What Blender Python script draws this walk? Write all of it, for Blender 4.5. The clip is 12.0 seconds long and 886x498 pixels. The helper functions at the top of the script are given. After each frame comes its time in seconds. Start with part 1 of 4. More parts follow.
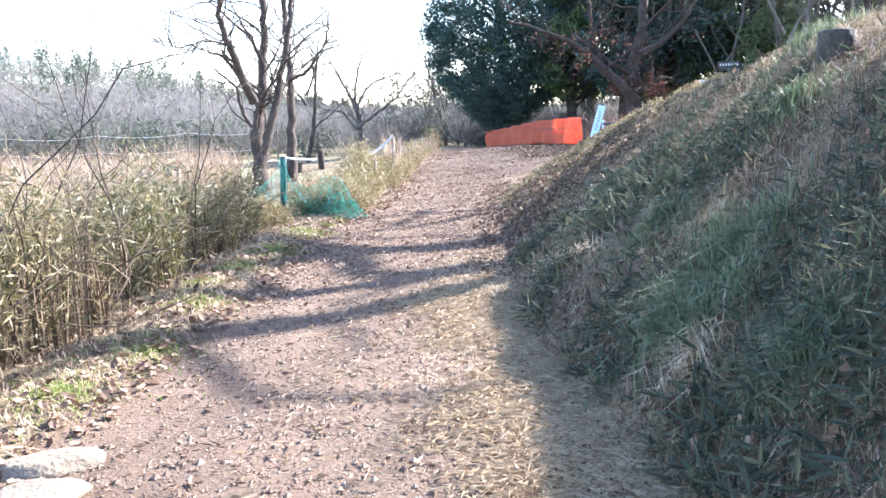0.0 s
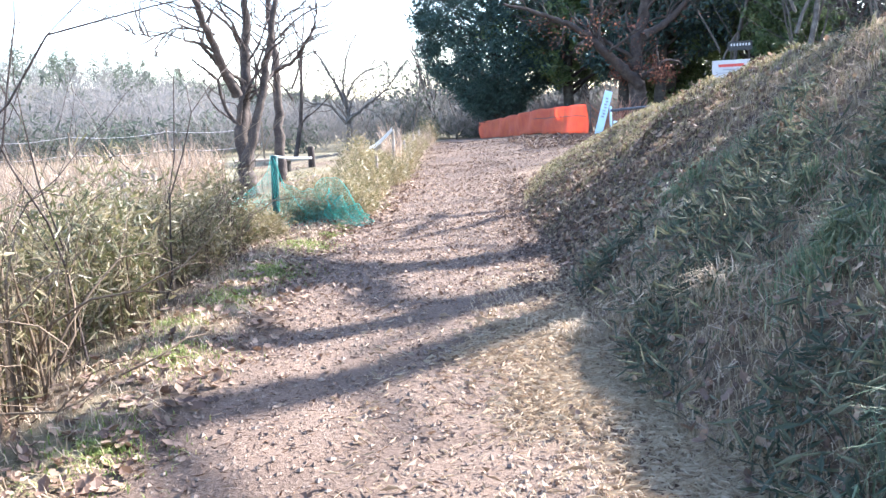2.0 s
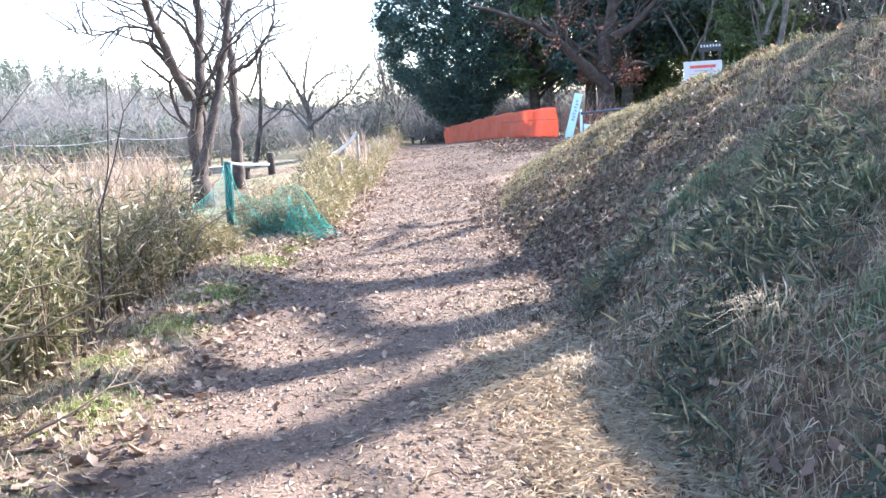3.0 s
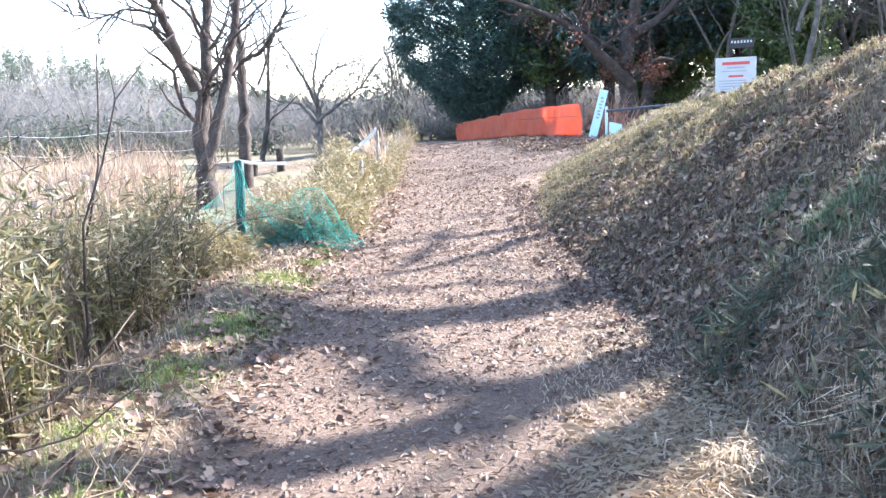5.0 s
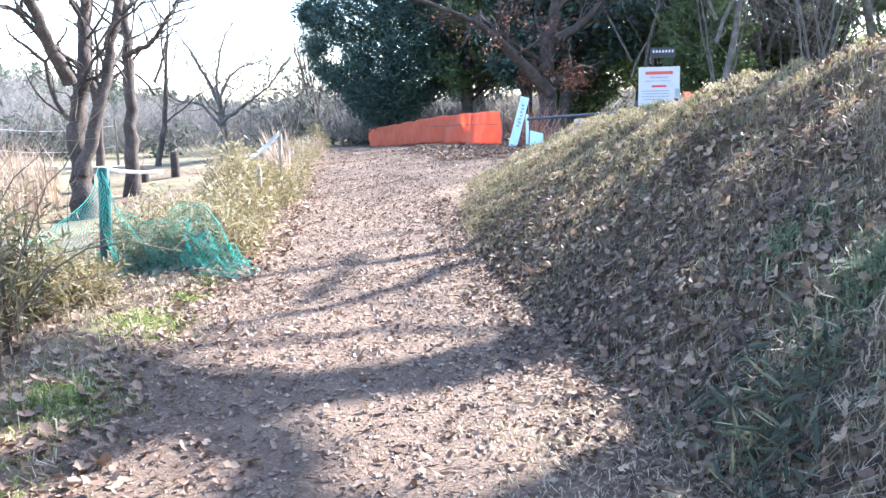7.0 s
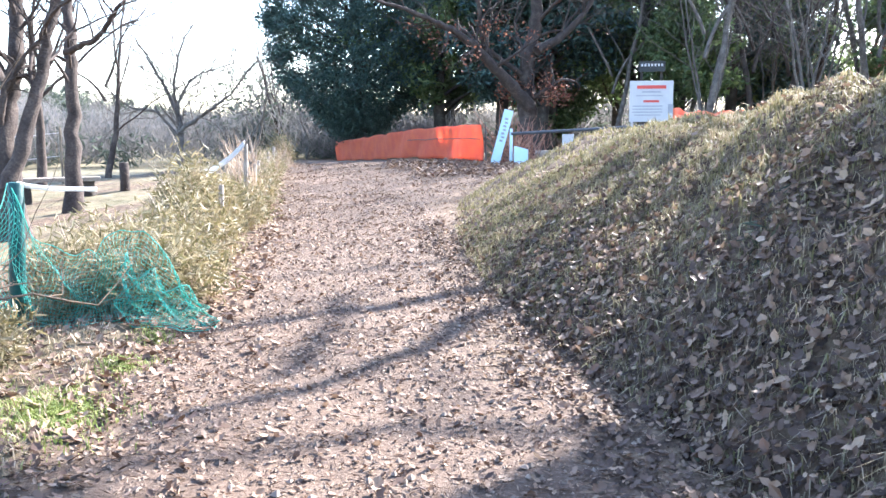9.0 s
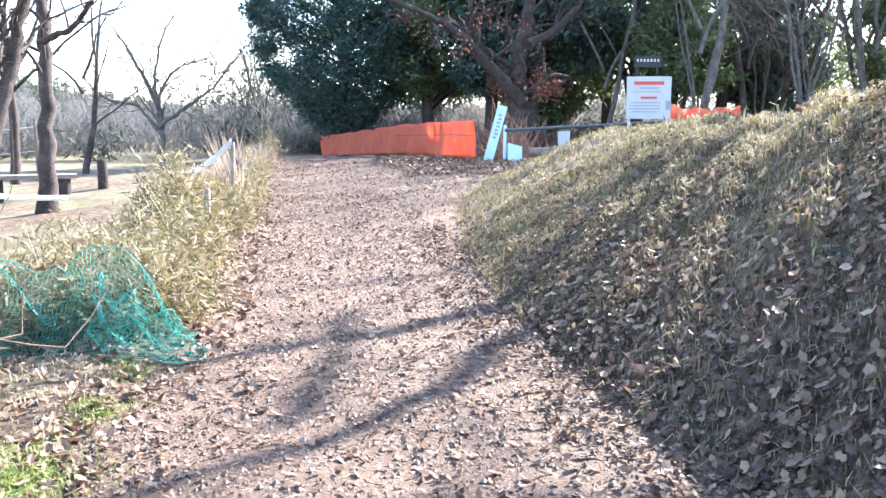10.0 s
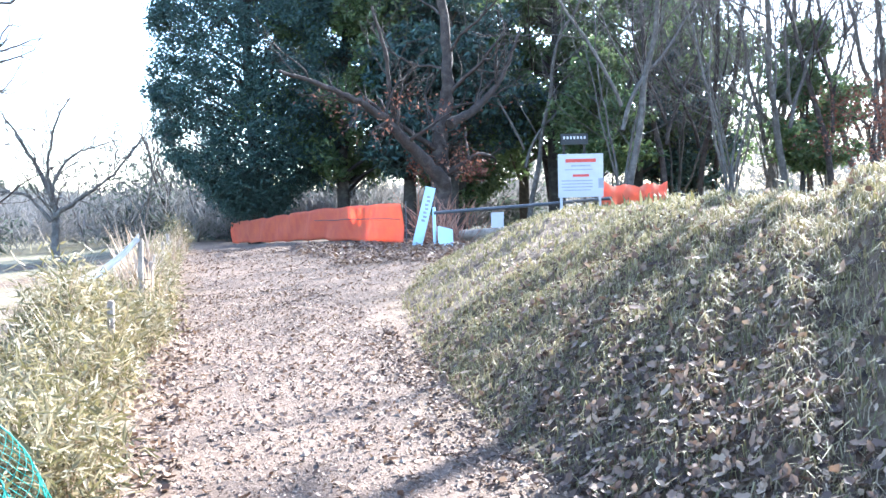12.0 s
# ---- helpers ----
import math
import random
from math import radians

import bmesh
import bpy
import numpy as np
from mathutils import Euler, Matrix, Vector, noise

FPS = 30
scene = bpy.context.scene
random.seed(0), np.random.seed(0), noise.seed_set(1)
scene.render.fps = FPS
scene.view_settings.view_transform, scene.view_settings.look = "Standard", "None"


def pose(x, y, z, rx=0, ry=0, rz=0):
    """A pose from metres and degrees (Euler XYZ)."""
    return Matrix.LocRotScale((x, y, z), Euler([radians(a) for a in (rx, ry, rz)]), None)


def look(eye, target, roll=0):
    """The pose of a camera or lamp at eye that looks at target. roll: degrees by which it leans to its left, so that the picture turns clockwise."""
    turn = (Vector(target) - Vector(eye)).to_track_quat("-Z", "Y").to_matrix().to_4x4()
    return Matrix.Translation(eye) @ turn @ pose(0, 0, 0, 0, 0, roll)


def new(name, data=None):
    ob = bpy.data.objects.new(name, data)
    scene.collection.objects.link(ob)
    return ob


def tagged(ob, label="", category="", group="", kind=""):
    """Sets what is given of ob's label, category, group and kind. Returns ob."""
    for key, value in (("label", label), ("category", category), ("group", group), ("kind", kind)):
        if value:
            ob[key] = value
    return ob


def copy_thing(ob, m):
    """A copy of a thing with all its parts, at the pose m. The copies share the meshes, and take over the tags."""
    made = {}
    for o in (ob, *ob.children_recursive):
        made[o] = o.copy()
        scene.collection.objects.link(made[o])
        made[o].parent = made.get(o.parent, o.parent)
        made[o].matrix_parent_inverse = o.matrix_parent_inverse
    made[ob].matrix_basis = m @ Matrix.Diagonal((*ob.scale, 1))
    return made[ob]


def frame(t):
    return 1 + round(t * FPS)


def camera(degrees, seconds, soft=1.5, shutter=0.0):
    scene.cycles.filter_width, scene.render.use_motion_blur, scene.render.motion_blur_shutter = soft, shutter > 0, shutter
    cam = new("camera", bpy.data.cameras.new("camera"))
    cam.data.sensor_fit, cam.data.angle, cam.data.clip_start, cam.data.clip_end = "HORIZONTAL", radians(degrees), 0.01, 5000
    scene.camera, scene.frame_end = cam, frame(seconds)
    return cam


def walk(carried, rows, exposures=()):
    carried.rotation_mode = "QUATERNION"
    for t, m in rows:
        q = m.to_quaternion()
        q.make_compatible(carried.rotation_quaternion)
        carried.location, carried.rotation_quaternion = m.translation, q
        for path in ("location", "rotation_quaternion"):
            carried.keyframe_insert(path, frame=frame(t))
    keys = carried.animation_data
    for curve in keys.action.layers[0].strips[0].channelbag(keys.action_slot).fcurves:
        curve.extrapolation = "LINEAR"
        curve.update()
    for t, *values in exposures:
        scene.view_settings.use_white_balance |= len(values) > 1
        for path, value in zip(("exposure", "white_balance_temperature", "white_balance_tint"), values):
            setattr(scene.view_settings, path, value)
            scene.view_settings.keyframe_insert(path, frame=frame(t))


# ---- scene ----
cam = camera(53.9, 12.0, soft=1.5)
METRES, EYE, TILT, LEAN, TURN = 10.6, 1.5, 0.0, 0.0, 0.0
ROWS = [
    (0.0, 0.0, 0.0, 0.0, -0.27, -8.83, 1.74),
    (0.5, -0.0111, 0.0472, -0.0025, -0.26, -9.21, 2.0),
    (1.0, -0.0193, 0.0912, -0.0054, -0.59, -9.28, 2.0),
    (1.5, -0.0272, 0.1392, -0.0044, -1.44, -9.67, 2.69),
    (2.0, -0.0438, 0.1856, -0.0041, -1.42, -9.38, 3.13),
    (2.5, -0.0477, 0.2353, -0.0089, -2.58, -9.11, 3.46),
    (4.5, -0.0768, 0.387, -0.0117, -5.58, -9.19, 2.76),
    (5.0, -0.084, 0.4172, -0.0102, -3.66, -9.38, 2.7),
    (5.5, -0.0784, 0.4582, -0.0104, -4.67, -9.27, 2.6),
    (6.0, -0.076, 0.4844, -0.0126, -6.04, -9.16, 2.22),
    (6.5, -0.0748, 0.5195, -0.0114, -6.93, -8.96, 2.01),
    (7.0, -0.0725, 0.5654, -0.0137, -9.28, -9.19, 1.35),
    (7.5, -0.0741, 0.6129, -0.0172, -9.97, -9.04, 1.16),
    (9.5, -0.0863, 0.7906, -0.0209, -12.26, -8.13, 0.12),
    (10.0, -0.0918, 0.8251, -0.0153, -12.93, -8.65, -0.03),
    (10.5, -0.1063, 0.8598, -0.0119, -15.31, -8.32, -0.27),
    (11.0, -0.0966, 0.9069, -0.0225, -17.37, -6.92, 0.27),
    (11.5, -0.0939, 0.9381, -0.0145, -19.13, -5.89, 1.05),
    (12.0, -0.1002, 0.9802, -0.0094, -19.08, -3.51, 1.31),
]
walk(cam, [(t, pose(0, 0, EYE, TILT, LEAN, TURN) @ pose(METRES * x, METRES * y, METRES * z, 90 + pitch, roll, yaw)) for t, x, y, z, yaw, pitch, roll in ROWS],
     exposures=((0.0, 2.84, 5850, 14), (5.0, 2.92, 5850, 14), (6.5, 3.02, 5780, 12), (7.5, 2.9, 5800, 12), (9.5, 2.88, 5850, 13), (10.5, 3.04, 5780, 12), (12.0, 3.1, 5450, 9)))

# ---- world, sun ----
SUN_AZ, SUN_EL = 57.0, 33.5          # degrees from +y towards +x, and above the horizon
world = bpy.data.worlds.new("sky")
scene.world = world
world.use_nodes = True
wn = world.node_tree
sky = wn.nodes.new("ShaderNodeTexSky")
sky.sky_type = "NISHITA"
sky.sun_disc = False
sky.sun_elevation, sky.sun_rotation = radians(SUN_EL), radians(SUN_AZ)
sky.dust_density, sky.air_density = 0.8, 1.0
wn.nodes["Background"].inputs["Strength"].default_value = 0.13
wn.links.new(sky.outputs["Color"], wn.nodes["Background"].inputs["Color"])
sun = new("sun", bpy.data.lights.new("sun", "SUN"))
sun.data.energy, sun.data.angle, sun.data.color = 5.0, radians(0.55), (1.0, 0.94, 0.86)
sa, se = radians(SUN_AZ), radians(SUN_EL)
SUN_DIR = Vector((math.sin(sa) * math.cos(se), math.cos(sa) * math.cos(se), math.sin(se)))
sun.matrix_world = look(SUN_DIR * 80, (0, 0, 0))

rng = np.random.default_rng(7)


# ---- materials ----
def material(name, stops, scale=6.0, rough=0.85, bump=0.3, fine=60.0, island=0.0, translucent=0.0, spec=0.3, metal=0.0):
    """Noise at two scales through a colour ramp; island: how far each piece departs from the others."""
    m = bpy.data.materials.new(name)
    m.use_nodes = True
    nt = m.node_tree
    N, L = nt.nodes, nt.links
    b = N["Principled BSDF"]
    b.inputs["Roughness"].default_value = rough
    b.inputs["Specular IOR Level"].default_value = spec
    b.inputs["Metallic"].default_value = metal
    co = N.new("ShaderNodeNewGeometry")
    n1, n2 = N.new("ShaderNodeTexNoise"), N.new("ShaderNodeTexNoise")
    for n, s in ((n1, scale), (n2, fine)):
        n.inputs["Scale"].default_value = s
        n.inputs["Detail"].default_value = 5
        L.new(co.outputs["Position"], n.inputs["Vector"])
    mix = N.new("ShaderNodeMix")
    mix.inputs[0].default_value = 0.4
    L.new(n1.outputs["Fac"], mix.inputs[2])
    L.new(n2.outputs["Fac"], mix.inputs[3])
    val = mix.outputs[0]
    if island:
        mi = N.new("ShaderNodeMix")
        mi.inputs[0].default_value = island
        L.new(val, mi.inputs[2])
        L.new(co.outputs["Random Per Island"], mi.inputs[3])
        val = mi.outputs[0]
    ramp = N.new("ShaderNodeValToRGB")
    el = ramp.color_ramp.elements
    while len(el) < len(stops):
        el.new(0.5)
    lo, hi = (0.05, 0.95) if island > 0.5 else (0.3, 0.7)
    for i, c in enumerate(stops):
        el[i].position = lo + (hi - lo) * i / max(1, len(stops) - 1)
        el[i].color = (*c, 1)
    L.new(val, ramp.inputs["Fac"])
    L.new(ramp.outputs["Color"], b.inputs["Base Color"])
    if bump:
        bp = N.new("ShaderNodeBump")
        bp.inputs["Strength"].default_value = bump
        bp.inputs["Distance"].default_value = 0.02
        L.new(n2.outputs["Fac"], bp.inputs["Height"])
        L.new(bp.outputs["Normal"], b.inputs["Normal"])
    if translucent:
        tr = N.new("ShaderNodeBsdfTranslucent")
        ms = N.new("ShaderNodeMixShader")
        ms.inputs[0].default_value = translucent
        L.new(ramp.outputs["Color"], tr.inputs["Color"])
        L.new(b.outputs[0], ms.inputs[1])
        L.new(tr.outputs[0], ms.inputs[2])
        L.new(ms.outputs[0], N["Material Output"].inputs["Surface"])
    return m


# bluish green: the shade on the bank is mixed into the tufts' colour
M_GREEN_SHADE = material("shaded_green_grass", [(0.05, 0.085, 0.04), (0.11, 0.15, 0.08), (0.29, 0.29, 0.17)], 2, 0.6, 0, island=0.7, translucent=0.3)
M_STRAW = material("dry_grass", [(0.22, 0.15, 0.09), (0.4, 0.31, 0.205), (0.58, 0.48, 0.345)], 2, 0.7, 0, island=0.75, translucent=0.3)
M_BANKG = material("bank_grass", [(0.075, 0.075, 0.035), (0.18, 0.14, 0.08), (0.34, 0.255, 0.165), (0.54, 0.43, 0.3)], 1.2, 0.65, 0, island=0.55, translucent=0.25)
M_LEAF = material("dead_leaf", [(0.065, 0.038, 0.026), (0.13, 0.078, 0.052), (0.22, 0.138, 0.088), (0.37, 0.26, 0.17)], 3, 0.65, 0, island=0.85, translucent=0.15, spec=0.35)
M_LEAF_DARK = material("dark_leaf", [(0.035, 0.023, 0.018), (0.085, 0.055, 0.04), (0.16, 0.105, 0.076)], 3, 0.75, 0, island=0.8, translucent=0.1, spec=0.25)
M_SASA = material("bamboo_grass_leaf", [(0.045, 0.055, 0.018), (0.105, 0.105, 0.038), (0.21, 0.175, 0.085), (0.4, 0.33, 0.2)], 1.5, 0.5, 0, island=0.7, translucent=0.35, spec=0.5)
M_VERGE = material("verge_leaf", [(0.06, 0.056, 0.022), (0.14, 0.118, 0.05), (0.24, 0.195, 0.1), (0.4, 0.33, 0.205)], 1.5, 0.55, 0, island=0.7, translucent=0.35, spec=0.4)
M_STRAW_D = material("dead_grass", [(0.06, 0.038, 0.027), (0.16, 0.112, 0.08), (0.29, 0.22, 0.162), (0.48, 0.39, 0.3)], 1.4, 0.7, 0, island=0.7, translucent=0.25)
M_DARKG = material("bank_bamboo_leaf", [(0.026, 0.038, 0.028), (0.055, 0.066, 0.045), (0.15, 0.138, 0.082)], 1.4, 0.8, 0, island=0.65, translucent=0.25, spec=0.15)
M_LAWN = material("short_bank_grass", [(0.06, 0.06, 0.024), (0.145, 0.128, 0.052), (0.27, 0.22, 0.11), (0.44, 0.36, 0.225)], 0.9, 0.65, 0, island=0.55, translucent=0.3)
# lime version of the tuft green, with sunlight put into the colour
M_GREEN_SUN = material("sunlit_turf", [(0.09, 0.13, 0.03), (0.19, 0.23, 0.06), (0.36, 0.36, 0.14)], 2, 0.6, 0, island=0.7, translucent=0.3)
M_STEM = material("dry_stem", [(0.08, 0.055, 0.035), (0.19, 0.135, 0.085)], 8, 0.8, 0.2, island=0.5)
M_REED = material("reed", [(0.17, 0.115, 0.08), (0.32, 0.235, 0.165), (0.5, 0.4, 0.3)], 1, 0.75, 0, island=0.6, translucent=0.3)
M_BARK = material("grey_bark", [(0.022, 0.016, 0.013), (0.052, 0.038, 0.031), (0.11, 0.085, 0.07)], 5, 0.9, 0.8, 30)
M_BARK_D = material("dark_bark", [(0.022, 0.018, 0.015), (0.05, 0.042, 0.034), (0.1, 0.085, 0.07)], 5, 0.9, 0.8, 30)
# lighter copy of the grey bark; haze and sun are put into its colour
M_BARK_W = material("hazy_grey_bark", [(0.05, 0.042, 0.036), (0.11, 0.094, 0.08), (0.2, 0.175, 0.15)], 5, 0.9, 0.8, 30)
M_EVER = material("evergreen_leaf", [(0.018, 0.04, 0.036), (0.036, 0.07, 0.058), (0.07, 0.115, 0.085)], 0.8, 0.48, 0, island=0.6, translucent=0.15, spec=0.45)
# brightened leaf green that carries the haze and sun over the wood
M_EVER2 = material("light_evergreen_leaf", [(0.045, 0.08, 0.03), (0.105, 0.15, 0.055), (0.2, 0.24, 0.1)], 0.8, 0.4, 0, island=0.6, translucent=0.42, spec=0.5)
M_BROWNLEAF = material("withered_oak_leaf", [(0.09, 0.035, 0.024), (0.18, 0.075, 0.048), (0.28, 0.14, 0.09)], 2, 0.7, 0, island=0.7, translucent=0.3)
# grey raised above bare twigs, so distance haze sits in the colour
M_FAR = material("far_twigs", [(0.115, 0.11, 0.105), (0.18, 0.17, 0.16), (0.26, 0.242, 0.222)], 0.15, 0.9, 0, island=0.6, translucent=0.5)
M_FARG = material("far_pines", [(0.06, 0.075, 0.06), (0.12, 0.135, 0.1)], 0.15, 0.9, 0, island=0.6, translucent=0.4)
M_ORANGE = material("orange_net", [(0.66, 0.19, 0.14), (0.82, 0.28, 0.14)], 3, 0.6, 0.2, 120, translucent=0.65)
M_BLUE = material("pale_blue_board", [(0.42, 0.6, 0.7), (0.56, 0.71, 0.78)], 4, 0.5, 0.1)
M_WHITE = material("white_board", [(0.43, 0.41, 0.41), (0.54, 0.52, 0.51)], 3, 0.5, 0.05)
M_RED = material("red_print", [(0.5, 0.06, 0.05), (0.6, 0.1, 0.08)], 5, 0.6, 0)
M_GREY = material("grey_print", [(0.25, 0.25, 0.27), (0.35, 0.35, 0.37)], 5, 0.6, 0)
M_BLACK = material("black_board", [(0.015, 0.015, 0.015), (0.04, 0.04, 0.04)], 5, 0.5, 0.1)
M_NET = material("green_net", [(0.025, 0.25, 0.19), (0.07, 0.4, 0.31), (0.16, 0.55, 0.45)], 3, 0.45, 0, translucent=0.3)
M_POST = material("green_post", [(0.006, 0.035, 0.034), (0.012, 0.07, 0.062)], 8, 0.5, 0.2)
M_TAPE = material("white_tape", [(0.7, 0.68, 0.64), (0.82, 0.8, 0.76)], 6, 0.5, 0.1, translucent=0.7)
M_WOODPOST = material("weathered_wood", [(0.13, 0.1, 0.08), (0.27, 0.22, 0.17), (0.4, 0.34, 0.28)], 6, 0.9, 0.6, 60)
M_STONE = material("pale_stone", [(0.11, 0.085, 0.062), (0.21, 0.17, 0.125)], 5, 0.9, 0.8, 30)
M_PIPE = material("dark_pipe", [(0.04, 0.045, 0.05), (0.1, 0.1, 0.11)], 5, 0.4, 0.1)


def ground_material():
    """Bare stony soil on the track, litter and turf off it, mixed by the mesh's own 'track' and 'turf' shares."""
    m = bpy.data.materials.new("ground_soil")
    m.use_nodes = True
    N, L = m.node_tree.nodes, m.node_tree.links
    b = N["Principled BSDF"]
    b.inputs["Roughness"].default_value = 0.9
    b.inputs["Specular IOR Level"].default_value = 0.25
    geo = N.new("ShaderNodeNewGeometry")

    def noise_ramp(scale, stops, detail=6, kind="ShaderNodeTexNoise"):
        n = N.new(kind)
        n.inputs["Scale"].default_value = scale
        if kind == "ShaderNodeTexNoise":
            n.inputs["Detail"].default_value = detail
            n.inputs["Roughness"].default_value = 0.65
        L.new(geo.outputs["Position"], n.inputs["Vector"])
        r = N.new("ShaderNodeValToRGB")
        while len(r.color_ramp.elements) < len(stops):
            r.color_ramp.elements.new(0.5)
        for e, (p, c) in zip(r.color_ramp.elements, stops):
            e.position, e.color = p, (*c, 1)
        L.new(n.outputs[0], r.inputs["Fac"])
        return n, r.outputs["Color"]

    def mixed(fac, a, c):
        mx = N.new("ShaderNodeMix")
        mx.data_type = "RGBA"
        if isinstance(fac, float):
            mx.inputs[0].default_value = fac
        else:
            L.new(fac, mx.inputs[0])
        L.new(a, mx.inputs[6])
        L.new(c, mx.inputs[7])
        return mx.outputs[2]

    n1, soil = noise_ramp(1.3, [(0.3, (0.048, 0.029, 0.019)), (0.5, (0.092, 0.058, 0.038)), (0.72, (0.155, 0.104, 0.07))])
    n2, grit = noise_ramp(45, [(0.3, (0.04, 0.026, 0.018)), (0.5, (0.13, 0.09, 0.064)), (0.7, (0.29, 0.23, 0.18))])
    n3, litter = noise_ramp(9, [(0.3, (0.03, 0.02, 0.014)), (0.5, (0.1, 0.065, 0.04)), (0.7, (0.22, 0.16, 0.1))])
    n4, turf = noise_ramp(3, [(0.3, (0.08, 0.07, 0.032)), (0.5, (0.14, 0.118, 0.066)), (0.7, (0.235, 0.195, 0.125))])
    track = N.new("ShaderNodeAttribute")
    track.attribute_name = "track"
    meadow = N.new("ShaderNodeAttribute")
    meadow.attribute_name = "turf"
    c = mixed(meadow.outputs["Fac"], litter, turf)
    c = mixed(track.outputs["Fac"], c, mixed(0.38, soil, grit))
    L.new(c, b.inputs["Base Color"])
    bp = N.new("ShaderNodeBump")
    bp.inputs["Strength"].default_value = 0.7
    bp.inputs["Distance"].default_value = 0.03
    L.new(n2.outputs[0], bp.inputs["Height"])
    L.new(bp.outputs["Normal"], b.inputs["Normal"])
    return m


# ---- the lie of the land ----
FOOT_Y = [-5, 3, 4.7, 6.2, 8.3, 10, 12, 13, 15, 17, 19, 22, 25, 28, 31, 36, 48, 80]
FOOT_X = [1.2, 1.0, 0.82, 0.64, 0.67, 0.84, 0.95, 0.95, 1.05, 1.25, 1.6, 2.3, 3.5, 5.2, 7.0, 9.5, 14, 30]
EDGE_Y = [-5, 5, 8, 12.5, 14.7, 17, 20.5, 24, 30, 33, 48]
EDGE_X = [-2.2, -2.2, -2.0, -2.0, -1.4, -1.15, -0.85, -0.6, -0.3, 0.1, 0.6]


def foot(y):
    return np.interp(y, FOOT_Y, FOOT_X)


def edge(y):
    return np.interp(y, EDGE_Y, EDGE_X)


def wob(x, y, s, k=0.0):
    return np.sin(x * s + 1.3 + k) * np.cos(y * s * 0.83 + 0.7 * k) + 0.6 * np.sin(x * s * 2.3 - y * s * 1.9 + k)


def gz(x, y):
    x, y = np.asarray(x, float), np.asarray(y, float)
    base = np.interp(y, [-10, 0, 3, 8, 16, 20, 25, 31, 36, 48, 70, 120], [0.05, 0, -0.1, -0.15, -0.16, -0.1, 0.03, 0.15, 0.1, -0.5, -1.0, -1.2])
    s = np.interp(y, [0, 6.8, 8.3, 10, 12.5, 14, 17, 22, 28, 36], [0.8, 0.79, 0.75, 0.75, 0.78, 0.71, 0.57, 0.48, 0.36, 0.28])
    top = np.interp(y, [0, 8, 10, 12.5, 16, 20, 26, 31, 40, 60], [2.4, 2.38, 2.2, 1.84, 1.52, 1.24, 0.9, 0.8, 0.75, 0.6])
    d = np.maximum(x - foot(y), 0)
    u = s * d
    k = 0.35
    h = np.clip(0.5 + 0.5 * (top - u) / k, 0, 1)
    rise = top * (1 - h) + u * h - k * h * (1 - h)
    rise = rise * (1 - np.exp(-d / 0.12)) + 0.02 * np.clip(d - 5, 0, 30)
    e = np.maximum(edge(y) - 0.7 - x, 0)
    fall = -np.clip(0.08 * e, 0, 0.4) + 0.06 * np.exp(-((x - edge(y) + 0.3) / 0.35) ** 2)
    rough = 0.02 * wob(x, y, 1.7) + 0.01 * wob(x, y, 5.1, 2) + 0.006 * wob(x, y, 13.7, 1) + np.clip(d, 0, 1) * (0.05 * wob(x, y, 1.1, 4) + 0.055 * wob(x, y, 3.7, 1) + 0.03 * wob(x, y, 9.3, 3))
    hill = 13 * np.exp(-((x + 95) / 55) ** 2 - ((y - 195) / 60) ** 2) + 1.5 * np.exp(-((x + 10) / 120) ** 2 - ((y - 260) / 60) ** 2)
    return base + np.maximum(rise, 0) + fall + rough + hill


def spread(a, b, step, far):
    inner = list(np.arange(a, b + 1e-6, step))
    lo, hi, g = [], [], step
    p = a
    while p > -far:
        g *= 1.22
        p -= g
        lo.append(p)
    p, g = b, step
    while p < far:
        g *= 1.22
        p += g
        hi.append(p)
    return np.array(lo[::-1] + inner + hi)


def mesh_from(name, v, f, mat, smooth=False):
    me = bpy.data.meshes.new(name)
    v = np.asarray(v, np.float32)
    f = np.asarray(f, np.int32)
    n = f.shape[1]
    me.vertices.add(len(v))
    me.vertices.foreach_set("co", v.ravel())
    me.loops.add(f.size)
    me.loops.foreach_set("vertex_index", f.ravel())
    me.polygons.add(len(f))
    me.polygons.foreach_set("loop_start", np.arange(0, f.size, n, dtype=np.int32))
    me.polygons.foreach_set("loop_total", np.full(len(f), n, np.int32))
    me.polygons.foreach_set("use_smooth", np.full(len(f), smooth))
    me.update(calc_edges=True)
    me.materials.append(mat)
    return me


xs, ys = spread(-5, 8, 0.1, 1800), spread(0.5, 33, 0.1, 1800)
GX, GY = np.meshgrid(xs, ys)
nx, ny = len(xs), len(ys)
idx = np.arange(nx * ny).reshape(ny, nx)
quads = np.stack([idx[:-1, :-1], idx[:-1, 1:], idx[1:, 1:], idx[1:, :-1]], -1).reshape(-1, 4)
ground_me = mesh_from("ground", np.stack([GX, GY, gz(GX, GY)], -1).reshape(-1, 3), quads, ground_material(), True)
jag = 0.18 * wob(GX, GY, 2.1, 3)
tr = np.clip((GX - edge(GY) + 0.1 + jag) / 0.5, 0, 1) * np.clip((foot(GY) - 0.15 - GX + jag) / 0.4, 0, 1) * (GY < 60)
tf = np.clip(0.5 + 0.6 * wob(GX, GY, 1.3, 5), 0, 1) * (GX < edge(GY)) + ((np.hypot(GX, GY) > 45) | (GX < -6))
for nm, a in (("track", tr), ("turf", np.clip(tf, 0, 1))):
    at = ground_me.attributes.new(nm, "FLOAT", "POINT")
    at.data.foreach_set("value", a.astype(np.float32).ravel())
tagged(new("ground", ground_me), "stony brown dirt track between a grassy bank and rough verge", "ground", kind="structure")


